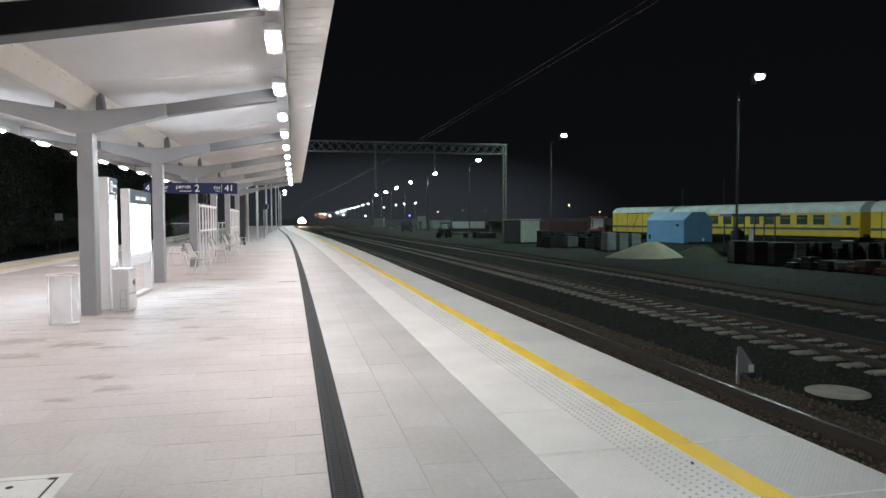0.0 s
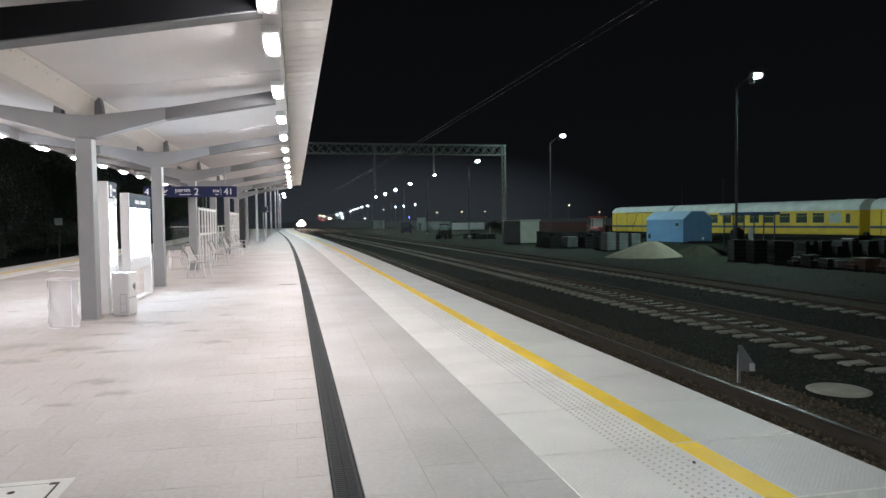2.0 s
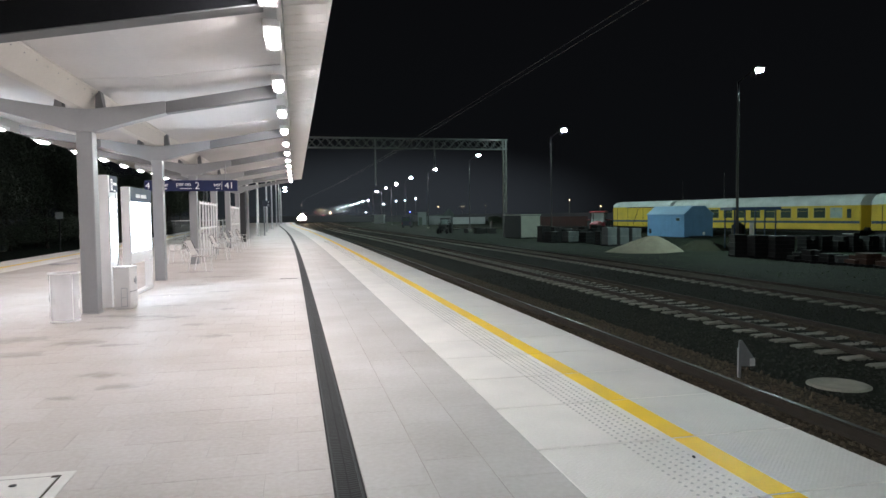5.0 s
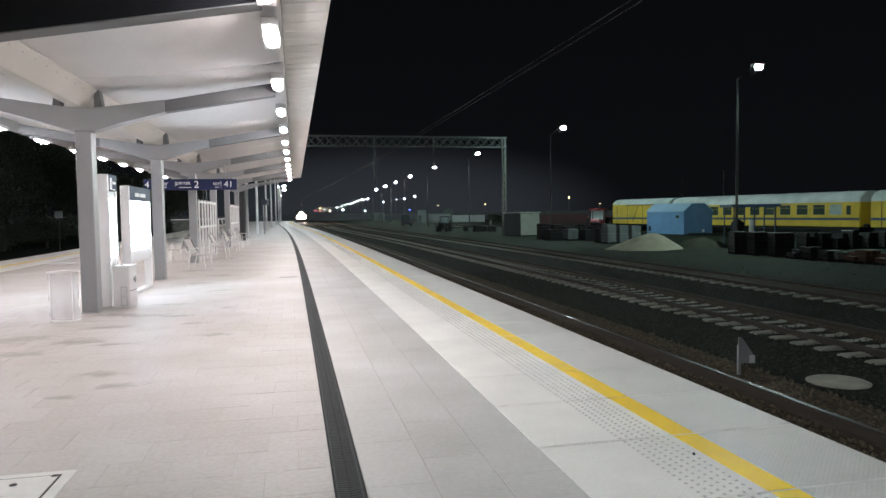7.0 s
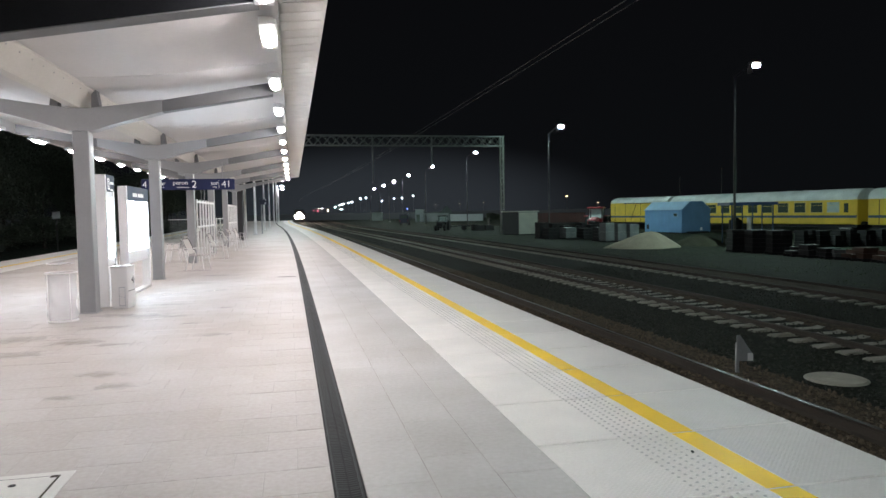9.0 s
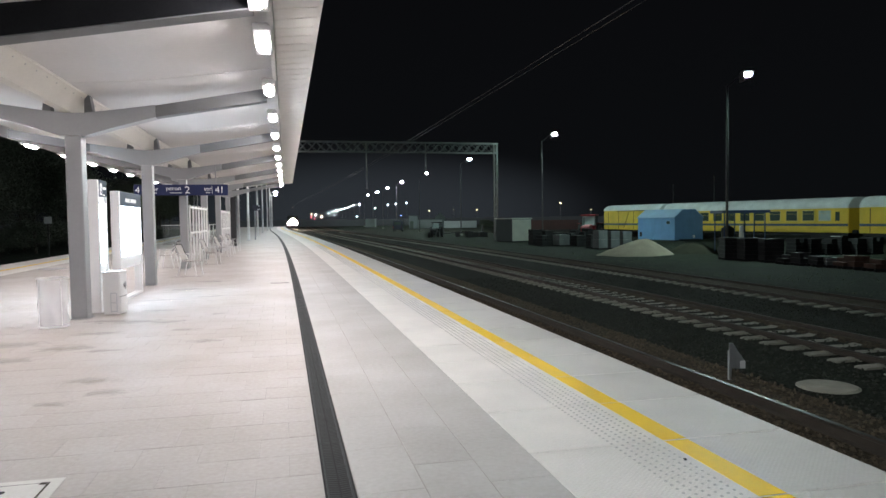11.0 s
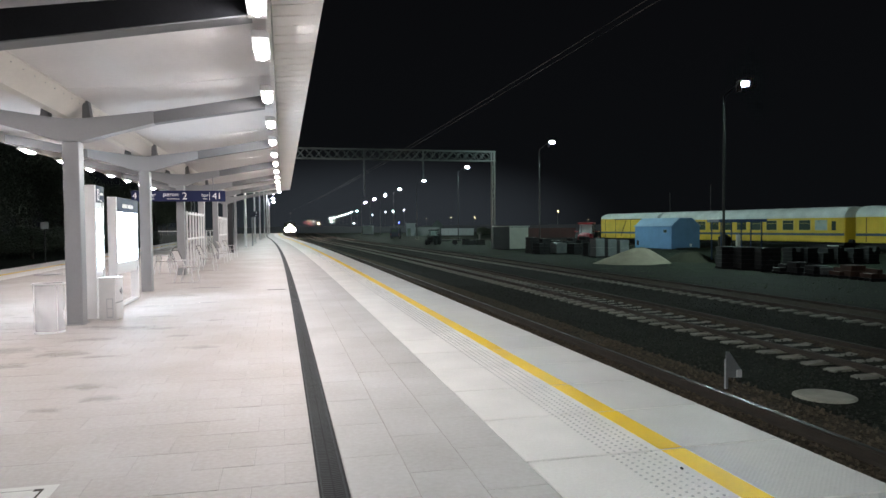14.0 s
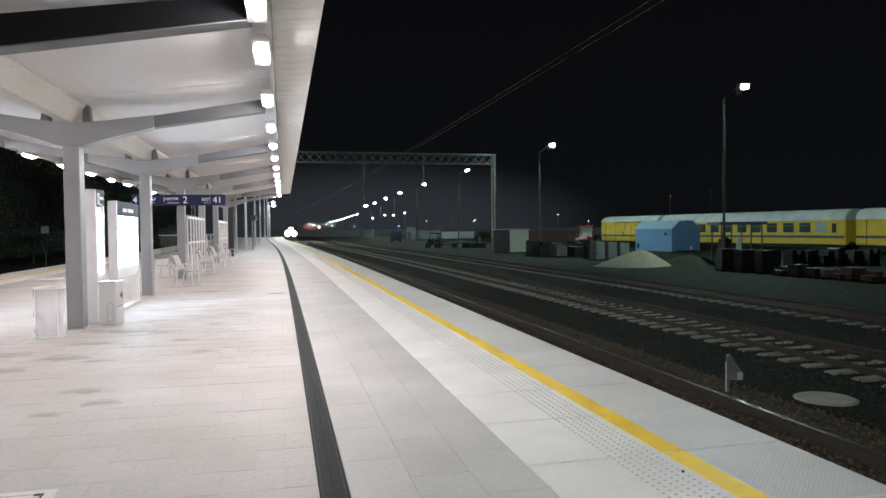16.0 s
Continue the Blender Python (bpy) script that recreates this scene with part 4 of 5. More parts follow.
def pebble():
    bm = bmesh.new()
    bmesh.ops.create_icosphere(bm, subdivisions=2, radius=1.0, matrix=pose(0, 0, 0, 10, 20, 30) @ Matrix.Diagonal((0.014, 0.011, 0.008, 1)))
    for v in bm.verts:
        v.co *= 1 + 0.18 * noise.noise(v.co * 90)
    tagged(part("pebble", bm, IRON, None, at=pose(2.500, 4.014, 0.012), smooth=True), "small dark pebble lying on the tactile studs", "stone")


def build_floor_marks():
    r = random.Random(21)
    # The five marks at the chairs paint the shade beneath their seats.
    spots = [(-1.11, 9.77, 0.2), (-1.71, 7.03, 0.2), (-2.07, 6.7, 0.13), (-3.63, 10.15, 0.4), (-3.26, 9.0, 0.34), (-1.95, 7.62, 0.22), (-2.27, 9.4, 0.22), (-2.7, 10.9, 0.25),
             (-2.26, 13.4, 0.3), (-1.9, 11.8, 0.22), (-2.4, 12.0, 0.3), (-1.2, 12.6, 0.18), (-2.6, 15.2, 0.35), (-1.6, 15.6, 0.25), (-3.9, 8.2, 0.35), (-2.0, 19.5, 0.4), (-2.8, 9.7, 0.3),
             (-2.85, 21.5, 0.45), (-2.7, 27.4, 0.45), (-2.75, 33.0, 0.45), (-2.7, 36.0, 0.4), (-4.0, 26.0, 0.45), (-2.3, 17.4, 0.35), (-1.5, 10.9, 0.16), (-2.9, 12.2, 0.3)]
    for x, y, s in spots:
        bm = bmesh.new()
        bm.faces.new([bm.verts.new((math.cos(i * math.pi / 9), math.sin(i * math.pi / 9), 0)) for i in range(18)])
        ob = part("dirt_shade_mark", bm, DIRT_AND_SHADE, None, at=pose(x, y, 0.003) @ pose(0, 0, 0, 0, 0, r.uniform(-12, 12)) @ Matrix.Diagonal((s * 1.9, s * r.uniform(0.7, 1.2), 1, 1)))
        tagged(ob, "brownish mark on the paving, dirt and painted chair shade", "stain", "paving stains")


# ---------------------------------------------------------------- masts, gantry, wires
def light_mast(first=None, m=None, far=False):
    if first is not None:
        return copy_thing(first, m)
    t = thing("light_mast", m, "tall slim galvanised yard light mast with one cold floodlight", "street lamp", "yard light masts")
    bm = bmesh.new()
    rod(bm, (0, 0, 0), (0, 0, 11.2), 0.1, 0.045, seg=12)
    part("pole", bm, POLE, t, smooth=True)
    boxed("base", (-0.25, 0.25, -0.25, 0.25, 0, 0.25), SLEEPER, t)
    bm = bmesh.new()
    rod(bm, (0, 0, 11.15), (1.25, 0, 12.15), 0.035, seg=8)
    part("arm", bm, POLE, t)
    head = boxed("lamp_head", (1.1, 1.85, -0.22, 0.22, 12.1, 12.22), POLE, t, bevel=0.03)
    # Plate added to keep lamp light off the pole, arm and gantry leg.
    boxed("light_shield", (1.08, 1.12, -0.25, 0.25, 11.5, 12.098), POLE, head, bevel=0.004)
    bm = bmesh.new()
    box(bm, 1.28 if far else 1.33, 1.78 if far else 1.74, -0.2 if far else -0.17, 0.2 if far else 0.17, 11.82 if far else 11.88, 12.095, 0.05)
    part("lamp_glass", bm, FAR_FLOOD if far else SODIUM, head, "glowing cold white lamp glass")
    return t


def far_light(x, y, z, mat, size, tall=True):
    t = thing("distant_light", pose(x, y, -1.12), "small distant lamp on a thin post at night", "lamp", "distant lamps")
    bm = bmesh.new()
    rod(bm, (0, 0, 0), (0, 0, z + 1.12), 0.045, seg=6)
    part("post", bm, POLE, t)
    bm = bmesh.new()
    bmesh.ops.create_icosphere(bm, subdivisions=3, radius=size * 0.6, matrix=Matrix.Translation((0.0, -0.1, z + 1.12)))
    part("lamp", bm, mat, t, "glowing lamp")


def gantry():
    t = thing("catenary_gantry", pose(0, 78, 0, 0, 0, 1.5), "galvanised lattice portal gantry over the tracks", "gantry")
    x0, x1, z0, z1 = -9.5, 24.35, 9.15, 10.25
    for y in (-0.45, 0.45):
        for z in (z0, z1):
            boxed("chord", (x0, x1, y - 0.05, y + 0.05, z - 0.05, z + 0.05), GANTRY, t)
        n = 34
        for i in range(n):
            a = x0 + (x1 - x0) * i / n
            b = x0 + (x1 - x0) * (i + 1) / n
            for lo, hi in ((z0, z1), (z1, z0)):
                bm = bmesh.new()
                rod(bm, (a, y, lo), (b, y, hi), 0.03, seg=6)
                part("lacing", bm, GANTRY, t)
    for x in (x0 + 0.2, x1 - 0.2):
        leg = boxed("leg", (x - 0.2, x - 0.14, -0.25, 0.25, -1.12, z1), GANTRY, t)
        boxed("leg", (x + 0.14, x + 0.2, -0.25, 0.25, -1.12, z1), GANTRY, t)
        for i in range(14):
            z = -0.8 + i * 0.76
            bm = bmesh.new()
            rod(bm, (x - 0.17, -0.28, z), (x + 0.17, -0.28, z + 0.7), 0.025, seg=6)
            part("lacing", bm, GANTRY, t)
    for x, low in ((8.95, 5.0), (15.75, 6.7)):
        boxed("drop_post", (x - 0.07, x + 0.07, -0.07, 0.07, low, z1), GANTRY, t)


def wires():
    for a, z, sag in ((TRACKS[0] - 0.03, 4.95, 0.0), (TRACKS[0] + 0.14, 4.95, 0.03)):
        pts = []
        y = -40
        while y < 400:
            u = ((y - 78) % 60) / 60
            pts.append(Vector((a + shift(y), y, z - sag * 4 * u * (1 - u))))
            y += 5
        bm = bmesh.new()
        prev = None
        for p in pts:
            ring = [bm.verts.new(p + Vector((0.007 * math.cos(k * 2.0944), 0, 0.007 * math.sin(k * 2.0944)))) for k in range(3)]
            if prev:
                for k in range(3):
                    bm.faces.new([prev[k], prev[(k + 1) % 3], ring[(k + 1) % 3], ring[k]])
            prev = ring
        ob = part("overhead_wire", bm, WIRE)
        tagged(ob, "thin overhead wire hung above the platform track", "wire", "overhead wires")


# ---------------------------------------------------------------- yard things
def coach(m, length, windows, label, doors, side=3.1):
    """A yellow works coach: its left long side is at y < 0 and faces the platform."""
    t = thing("works_coach", m, label, "railway coach", "yellow works train")
    w = 1.42
    outline = [(-w, 0.95), (w, 0.95), (w, side), (-w, side)]
    k = (4.05 - side) / 0.95
    bm = bmesh.new()
    prism(bm, outline, "x", 0, length)
    bmesh.ops.bevel(bm, geom=[e for e in bm.edges], offset=0.05, segments=2, affect="EDGES")
    part("body", bm, TRAIN_YELLOW, t)
    bm = bmesh.new()
    half = [(w + 0.02, 3.1), (w, 3.26), (w - 0.08, 3.44), (w - 0.22, 3.64), (w - 0.45, 3.84), (w - 0.75, 3.97), (0.3, 4.05)]
    prism(bm, [(x, side + (z - 3.1) * k) for x, z in [(-x, z) for x, z in half[:1]] + half + [(-x, z) for x, z in half[:0:-1]]], "x", 0.02, length - 0.02)
    part("roof", bm, TRAIN_ROOF, t, "pale grey rounded roof")
    boxed("stripe", (0.06, length - 0.06, -w - 0.034, -w - 0.002, 1.53, 1.75), TRAIN_BLUE, t, "dark blue side stripe", bevel=0.002)
    boxed("underframe", (0.2, length - 0.2, -1.2, 1.2, 0.7, 0.94), DARK, t)
    for x in windows:
        f = boxed("window_frame", (x - 0.62, x + 0.62, -w - 0.02, -w - 0.003, 1.96, 2.96), WINDOW_TRIM, t)
        boxed("pane", (x - 0.56, x + 0.56, -w - 0.026, -w - 0.021, 2.02, 2.9), PALE_PANE if x == windows[-1] else PANE, f, bevel=0.002)
        boxed("pane_bar", (x - 0.56, x + 0.56, -w - 0.032, -w - 0.027, 2.62, 2.64), WINDOW_TRIM, f, bevel=0.001)
    if not windows:
        for x in (0.95, 3.0, 5.9):
            boxed("door_seam", (x - 0.03, x + 0.03, -w - 0.012, -w - 0.002, 1.0, side - 0.05), DARK, t, bevel=0.002)
        boxed("door_track", (2.9, 9.3, -w - 0.08, -w - 0.002, side - 0.1, side - 0.02), DARK, t, bevel=0.004)
        for x in (4.1, 7.0):
            bm = bmesh.new()
            rod(bm, (x, -w - 0.05, 1.2), (x + 1.0, -w - 0.05, side - 0.2), 0.03, seg=6)
            part("door_brace", bm, DARK, t)
    for x in range(1, int(length), 2):
        boxed("roof_rib", (x, x + 0.05, -0.9, 0.9, 4.0, 4.07), TRAIN_ROOF, t, bevel=0.003)
    for x in doors:
        d = boxed("door", (x - 0.45, x + 0.45, -w - 0.022, -w - 0.013, 1.0, 3.0), TRAIN_YELLOW, t)
        boxed("pane", (x - 0.2, x + 0.2, -w - 0.03, -w - 0.023, 2.0, 2.8), PANE, d, bevel=0.002)
        for z in (0.35, 0.62):
            boxed("step", (x - 0.4, x + 0.4, -w - 0.3, -w + 0.1, z, z + 0.05), WHITE, t, "pale footstep")
    for x in (2.4, length - 2.4):
        bg = boxed("bogie", (x - 1.5, x + 1.5, -1.0, 1.0, 0.45, 0.75), DARK, t)
        for dx in (-1.1, 1.1):
            for y in (-0.76, 0.76):
                bm = bmesh.new()
                rod(bm, (x + dx, y - 0.07, 0.46), (x + dx, y + 0.07, 0.46), 0.46, seg=20)
                part("wheel", bm, RUST, bg)
    for x in (-0.35, length + 0.35):
        for y in (-0.85, 0.85):
            bm = bmesh.new()
            rod(bm, (x, y, 1.05), (x + (0.5 if x < 0 else -0.5), y, 1.05), 0.16, seg=12)
            part("buffer", bm, DARK, t)
    return t


def works_train():
    ax, ay, bx, by = 43.16, 89.76, 49.59, 52.76
    ang = math.degrees(math.atan2(by - ay, bx - ax))
    d = Vector((bx - ax, by - ay, 0)).normalized()
    rail_z = -1.15

    def at(s):
        return pose(ax + d.x * s * 1.075, ay + d.y * s * 1.075, rail_z, 0, 0, ang) @ Matrix.Diagonal((1.075, 1.075, 1.025, 1))
    coach(at(2.1), 10.6, (), "yellow goods van with sliding doors and a pale roof", (), 3.36)
    coach(at(13.1), 22.5, (2.4, 4.6, 6.4, 8.2, 9.9, 11.7, 13.4, 15.2, 17.0, 18.7, 20.3), "yellow works coach with a row of windows and blue stripe", (21.5,))
    coach(at(36.5), 14.0, (), "yellow goods van with a pale roof behind the rubble", (), 3.12)
    t = thing("railway_track", pose(ax, ay, -1.12, 0, 0, ang), "rusty siding rails under the yellow coaches", "track", "tracks", "structure")
    for y in (-0.75, 0.75):
        boxed("rail", (-60, 60, y - 0.035, y + 0.035, 0.0, 0.12), RUST, t)


def open_wagon():
    t = thing("open_wagon", pose(32.2, 90.3, -1.12, 0, 0, -12), "dark red open goods wagon behind the pallets", "wagon")
    boxed("floor_frame", (0, 7.0, 0, 2.6, 0.7, 1.0), DARK, t)
    boxed("side_wall", (0, 7.0, -0.06, 0.0, 1.0, 2.3), WAGON_RED, t)
    boxed("side_wall", (0, 7.0, 2.6, 2.66, 1.0, 2.3), WAGON_RED, t)
    for i in range(8):
        boxed("stanchion", (0.1 + i * 0.95, 0.2 + i * 0.95, -0.12, -0.061, 0.9, 2.3), WAGON_RED, t)
    for x in (1.3, 5.7):
        for y in (0.5, 2.1):
            bm = bmesh.new()
            rod(bm, (x, y - 0.07, 0.45), (x, y + 0.07, 0.45), 0.45, seg=18)
            part("wheel", bm, RUST, t)


def blue_shed():
    t = thing("blue_shed", pose(38.6, 71.5, -1.12, 0, 0, -80.6), "light blue metal site shed with a gabled roof", "shed")
    L, W, H, R = 6.0, 3.75, 2.5, 3.3
    bm = bmesh.new()
    prism(bm, [(0, 0.1), (W, 0.1), (W, H), (0.72 * W, R), (0.28 * W, R), (0, H)], "x", 0, L)
    part("body", bm, BLUE_SHED, t)
    for y0, z0, y1, z1 in ((-0.1, H - 0.06, 0.28 * W, R + 0.01), (0.28 * W, R + 0.01, 0.72 * W, R + 0.01), (0.72 * W, R + 0.01, W + 0.1, H - 0.06)):
        bm = bmesh.new()
        prism(bm, [(y0, z0), (y1, z1), (y1, z1 + 0.05), (y0, z0 + 0.05)], "x", -0.08, L + 0.06)
        part("roof_slope", bm, SHED_ROOF, t, "paler blue roof sheet")
    boxed("drawbar_plate", (L + 0.001, L + 0.5, 0.6, W - 0.6, 0.02, 0.2), DARK, t)
    boxed("skid", (0, L, 0.1, 0.3, 0, 0.1), DARK, t)
    boxed("skid", (0, L, W - 0.3, W - 0.1, 0, 0.1), DARK, t)
    w = boxed("window", (4.7, 5.35, -0.02, -0.001, 1.75, 2.15), SHED_ROOF, t)
    boxed("pane", (4.76, 5.29, -0.028, -0.021, 1.8, 2.1), PANE, w, bevel=0.002)
    boxed("door", (L + 0.001, L + 0.03, 1.1, 2.0, 0.15, 2.1), BLUE_SHED, t)
    boxed("vent", (0.3, 0.7, -0.02, -0.001, 0.4, 0.9), DARK, t)
    boxed("white_patch", (L + 0.001, L + 0.02, 2.4, 2.7, 0.3, 0.6), WHITE, t)
    for i in range(10):
        boxed("rib", (0.3 + i * 0.58, 0.33 + i * 0.58, -0.012, -0.001, 0.15, H - 0.1), BLUE_SHED, t, bevel=0.001)


def grey_cabin():
    t = thing("site_cabin", pose(24.1, 72.6, -1.12, 0, 0, 12), "grey box site cabin with a pale front", "cabin")
    boxed("body", (0, 2.45, 0, 3.6, 0.1, 2.55), SHED_GREY, t)
    boxed("front_sheet", (0.03, 2.42, -0.03, -0.001, 0.14, 2.5), SHED_PALE, t, "pale front panel")
    boxed("roof", (-0.1, 2.55, -0.1, 3.7, 2.552, 2.66), SHED_PALE, t, "light flat roof")
    boxed("base", (0.1, 2.35, 0.1, 3.5, 0, 0.098), DARK, t)


def heap(name, m, mat, label, category, rx, ry, h, lean):
    bm = bmesh.new()
    r = random.Random(2)
    n, rows = 44, 9
    rings = []
    for j in range(rows):
        u = j / (rows - 1)
        ring = []
        for i in range(n):
            a = 2 * math.pi * i / n
            q = 1 - u
            wob = 1 + 0.08 * math.sin(3 * a + 1) + 0.05 * math.sin(7 * a)
            z = h * (1 - q ** 1.25) if q > 0.12 else h * 0.95
            ring.append(bm.verts.new((rx * q * wob * math.cos(a) + lean * u, ry * q * wob * math.sin(a), z + r.uniform(-0.02, 0.02) * (u > 0))))
        rings.append(ring)
    for j in range(rows - 1):
        for i in range(n):
            bm.faces.new([rings[j][i], rings[j][(i + 1) % n], rings[j + 1][(i + 1) % n], rings[j + 1][i]])
    bm.faces.new(rings[-1])
    tagged(part(name, bm, mat, None, at=m, smooth=True), label, category)


def pallet_stack(m, w, d, h, mat, label, name="pallet_stack"):
    t = thing(name, m, label, "pallet", "stacked pallets")
    r = random.Random(int(w * 1000) + int(h * 777))
    for i in range(5):
        x = i * (w - 0.1) / 4
        boxed("deck_board", (x, x + 0.1, 0, d, 0.12, 0.14), DARK_WRAP, t, bevel=0.003)
    for y in (0, d / 2 - 0.05, d - 0.1):
        boxed("runner", (0, w, y, y + 0.1, 0, 0.118), DARK_WRAP, t, bevel=0.003)
    rows = max(2, int(h / (0.6 if mat is WRAP else 0.24)))
    step = h / rows
    for i in range(rows):
        cols = 1 if mat is WRAP else (3 if i % 2 else 2)
        for k in range(cols):
            if i == rows - 1 and r.random() < 0.25:
                continue
            a = 0.03 + (w - 0.06) * k / cols + r.uniform(-0.015, 0.015)
            b = 0.03 + (w - 0.06) * (k + 1) / cols - 0.012 + r.uniform(-0.015, 0.0)
            e = r.uniform(0.0, 0.05)
            boxed("wrapped_block", (a, b, e, d - 0.03 - e, 0.142 + i * step, 0.136 + (i + 1) * step), mat, t, bevel=0.02)


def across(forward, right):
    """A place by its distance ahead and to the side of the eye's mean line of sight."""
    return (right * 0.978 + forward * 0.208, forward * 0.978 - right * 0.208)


def yard_stacks():
    r = random.Random(9)

    def put(right, forward, w, d, h, mat, label, turn=8):
        x, y = across(forward, right)
        pallet_stack(pose(x, y, -1.12, 0, 0, turn + r.uniform(-5, 5)), w, d, h, mat, label)
    for i in range(6):
        put(9.4 + i * 1.12, 66.5 - i * 0.5 + r.uniform(-0.3, 0.3), 1.05, 1.2, r.uniform(1.3, 1.6), DARK_WRAP, "dark wrapped building material stacked on a pallet")
    for i in range(4):
        put(9.9 + i * 1.5, 64.0 - i * 0.5, 1.2, 1.2, r.uniform(0.7, 1.1), WRAP if i == 1 else DARK_WRAP, "low dark stack of building material on a pallet")
    for i in range(3):
        put(13.3 + i * 0.98, 56.2, 0.94, 1.0, 1.42 - 0.05 * i, WRAP, "grey plastic-wrapped paving stones on a pallet")
    for i in range(3):
        put(13.2 + i * 1.3, 58.6, 1.1, 1.0, 1.3, WRAP if i else DARK_WRAP, "wrapped paving stones on a pallet in the yard")
    for i in range(3):
        put((0.419, 0.448, 0.477)[i] * (41.2 - 1.3 * i), 41.2 - 1.3 * i, 1.14, 1.1, 1.2, DARK_WRAP, "dark stacked crates beside a yard shelter", -13)
    for i in range(7):
        put((0.508 + 0.021 * i) * (36.4 - 0.8 * i), 36.4 - 0.8 * i + r.uniform(-0.3, 0.3), r.uniform(0.7, 1.0), 1.0, r.uniform(0.35, 0.8), (DARK_WRAP, DARK_WRAP, DARK_WRAP, WRAP, BRICK_RED, BRICK_RED, BRICK_RED)[i],
            "low stack of rubble and kerb stones", -13)
    for i in range(6):
        put(23.2 + i * 1.0, 44.4, 0.98, 0.9, 0.95 + r.uniform(-0.06, 0.03), DARK_WRAP, "weathered timber stack behind the rubble")


def yard_shelter():
    t = thing("yard_shelter", pose(29.27, 42.25, -1.12, 0, 0, -12), "blue steel open shelter with thin posts in the yard", "shelter")
    for x in (0, 1.4, 2.8):
        for y in (0, 1.6):
            boxed("post", (x - 0.035, x + 0.035, y - 0.035, y + 0.035, 0, 2.8), NAVY_STEEL, t)
    boxed("roof", (-0.25, 3.05, -0.25, 1.85, 2.801, 3.0), NAVY_STEEL, t)
    roll = thing("wrapped_roll", pose(29.22, 42.25, -1.12, 0, 0, -12), "white wrapped roll standing upright beside a shelter", "roll")
    bm = bmesh.new()
    rod(bm, (0.96, -0.6, 0), (0.96, -0.6, 1.95), 0.16, 0.14, seg=18)
    part("wrapping", bm, WHITE, roll, smooth=True)
    boxed("bench", (0.1, 2.7, 0.15, 1.4, 0, 0.455), DARK, t)
    tank = thing("dark_tank", pose(29.7, 42.8, -1.12, 0, 0, -12), "dark upright tank standing under a shelter", "tank")
    bm = bmesh.new()
    rod(bm, (0.2, 0, 0.46), (0.2, 0, 1.75), 0.42, seg=20)
    rod(bm, (0.2, 0, 1.75), (0.2, 0, 1.95), 0.42, 0.15, seg=20)
    part("shell", bm, DARK, tank, smooth=True)
    boxed("stand", (-0.2, 0.6, -0.4, 0.4, 0.0, 0.46), DARK, tank)


def tractor(m, paint, label):
    t = thing("tractor", m, label, "tractor", "tractors")
    bm = bmesh.new()
    prism(bm, [(-2.05, 0.85), (-2.1, 1.35), (-1.9, 1.5), (-0.2, 1.66), (-0.2, 0.8)], "y", -0.42, 0.42)
    bmesh.ops.bevel(bm, geom=list(bm.edges), offset=0.05, segments=2, affect="EDGES")
    part("hood", bm, paint, t)
    boxed("grille", (-2.13, -2.08, -0.3, 0.3, 0.9, 1.3), DARK, t, bevel=0.01)
    boxed("chassis", (-2.0, 1.4, -0.3, 0.3, 0.5, 0.8), DARK, t)
    bm = bmesh.new()
    prism(bm, [(-0.18, 1.545), (1.28, 1.545), (1.18, 2.5), (0.05, 2.5)], "y", -0.66, 0.66)
    part("cab_glass", bm, PALE_PANE, t)
    for y in (-0.67, 0.67):
        for a, b in (((-0.2, 1.5), (0.03, 2.52)), ((1.3, 1.5), (1.2, 2.52)), ((0.62, 1.5), (0.62, 2.52))):
            bm = bmesh.new()
            rod(bm, (a[0], y, a[1]), (b[0], y, b[1]), 0.045, seg=8)
            part("cab_pillar", bm, DARK, t)
    boxed("cab_base", (-0.2, 1.3, -0.72, 0.72, 0.9, 1.54), paint, t)
    boxed("cab_roof", (-0.2, 1.4, -0.8, 0.8, 2.505, 2.68), paint, t, bevel=0.06)
    bm = bmesh.new()
    rod(bm, (-0.9, 0.3, 1.5), (-0.9, 0.3, 2.45), 0.04, seg=8)
    part("exhaust_pipe", bm, DARK, t)
    for x, y, rad in ((0.9, -0.95, 0.85), (0.9, 0.95, 0.85), (-1.6, -0.8, 0.55), (-1.6, 0.8, 0.55)):
        bm = bmesh.new()
        rod(bm, (x, y - 0.2, rad), (x, y + 0.2, rad), rad, seg=28)
        bmesh.ops.bevel(bm, geom=[e for e in bm.edges if abs(e.verts[0].co.y - e.verts[1].co.y) < 0.01], offset=0.06, segments=2, affect="EDGES")
        w = part("wheel", bm, DARK, t)
        bm = bmesh.new()
        rod(bm, (x, y - 0.22, rad), (x, y + 0.22, rad), rad * 0.5, seg=16)
        part("rim", bm, paint, w)
    for y in (-0.95, 0.95):
        boxed("mudguard", (0.2, 1.6, y - 0.25, y + 0.25, 1.72, 1.8), paint, t, bevel=0.03)


def flat_trailer(m):
    """A low two-axle trailer with its drawbar."""
    t = thing("flat_trailer", m, "low dark flat trailer parked in the far yard", "trailer")
    boxed("deck", (0, 4.6, -0.9, 0.9, 0.62, 0.74), DARK, t)
    boxed("headboard", (4.52, 4.6, -0.9, 0.9, 0.741, 1.7), DARK, t)
    boxed("drawbar", (-1.1, 0.0, -0.08, 0.08, 0.5, 0.61), DARK, t)
    for x in (0.9, 3.7):
        for y in (-0.75, 0.75):
            bm = bmesh.new()
            rod(bm, (x, y - 0.1, 0.31), (x, y + 0.1, 0.31), 0.31, seg=18)
            part("wheel", bm, DARK, t)


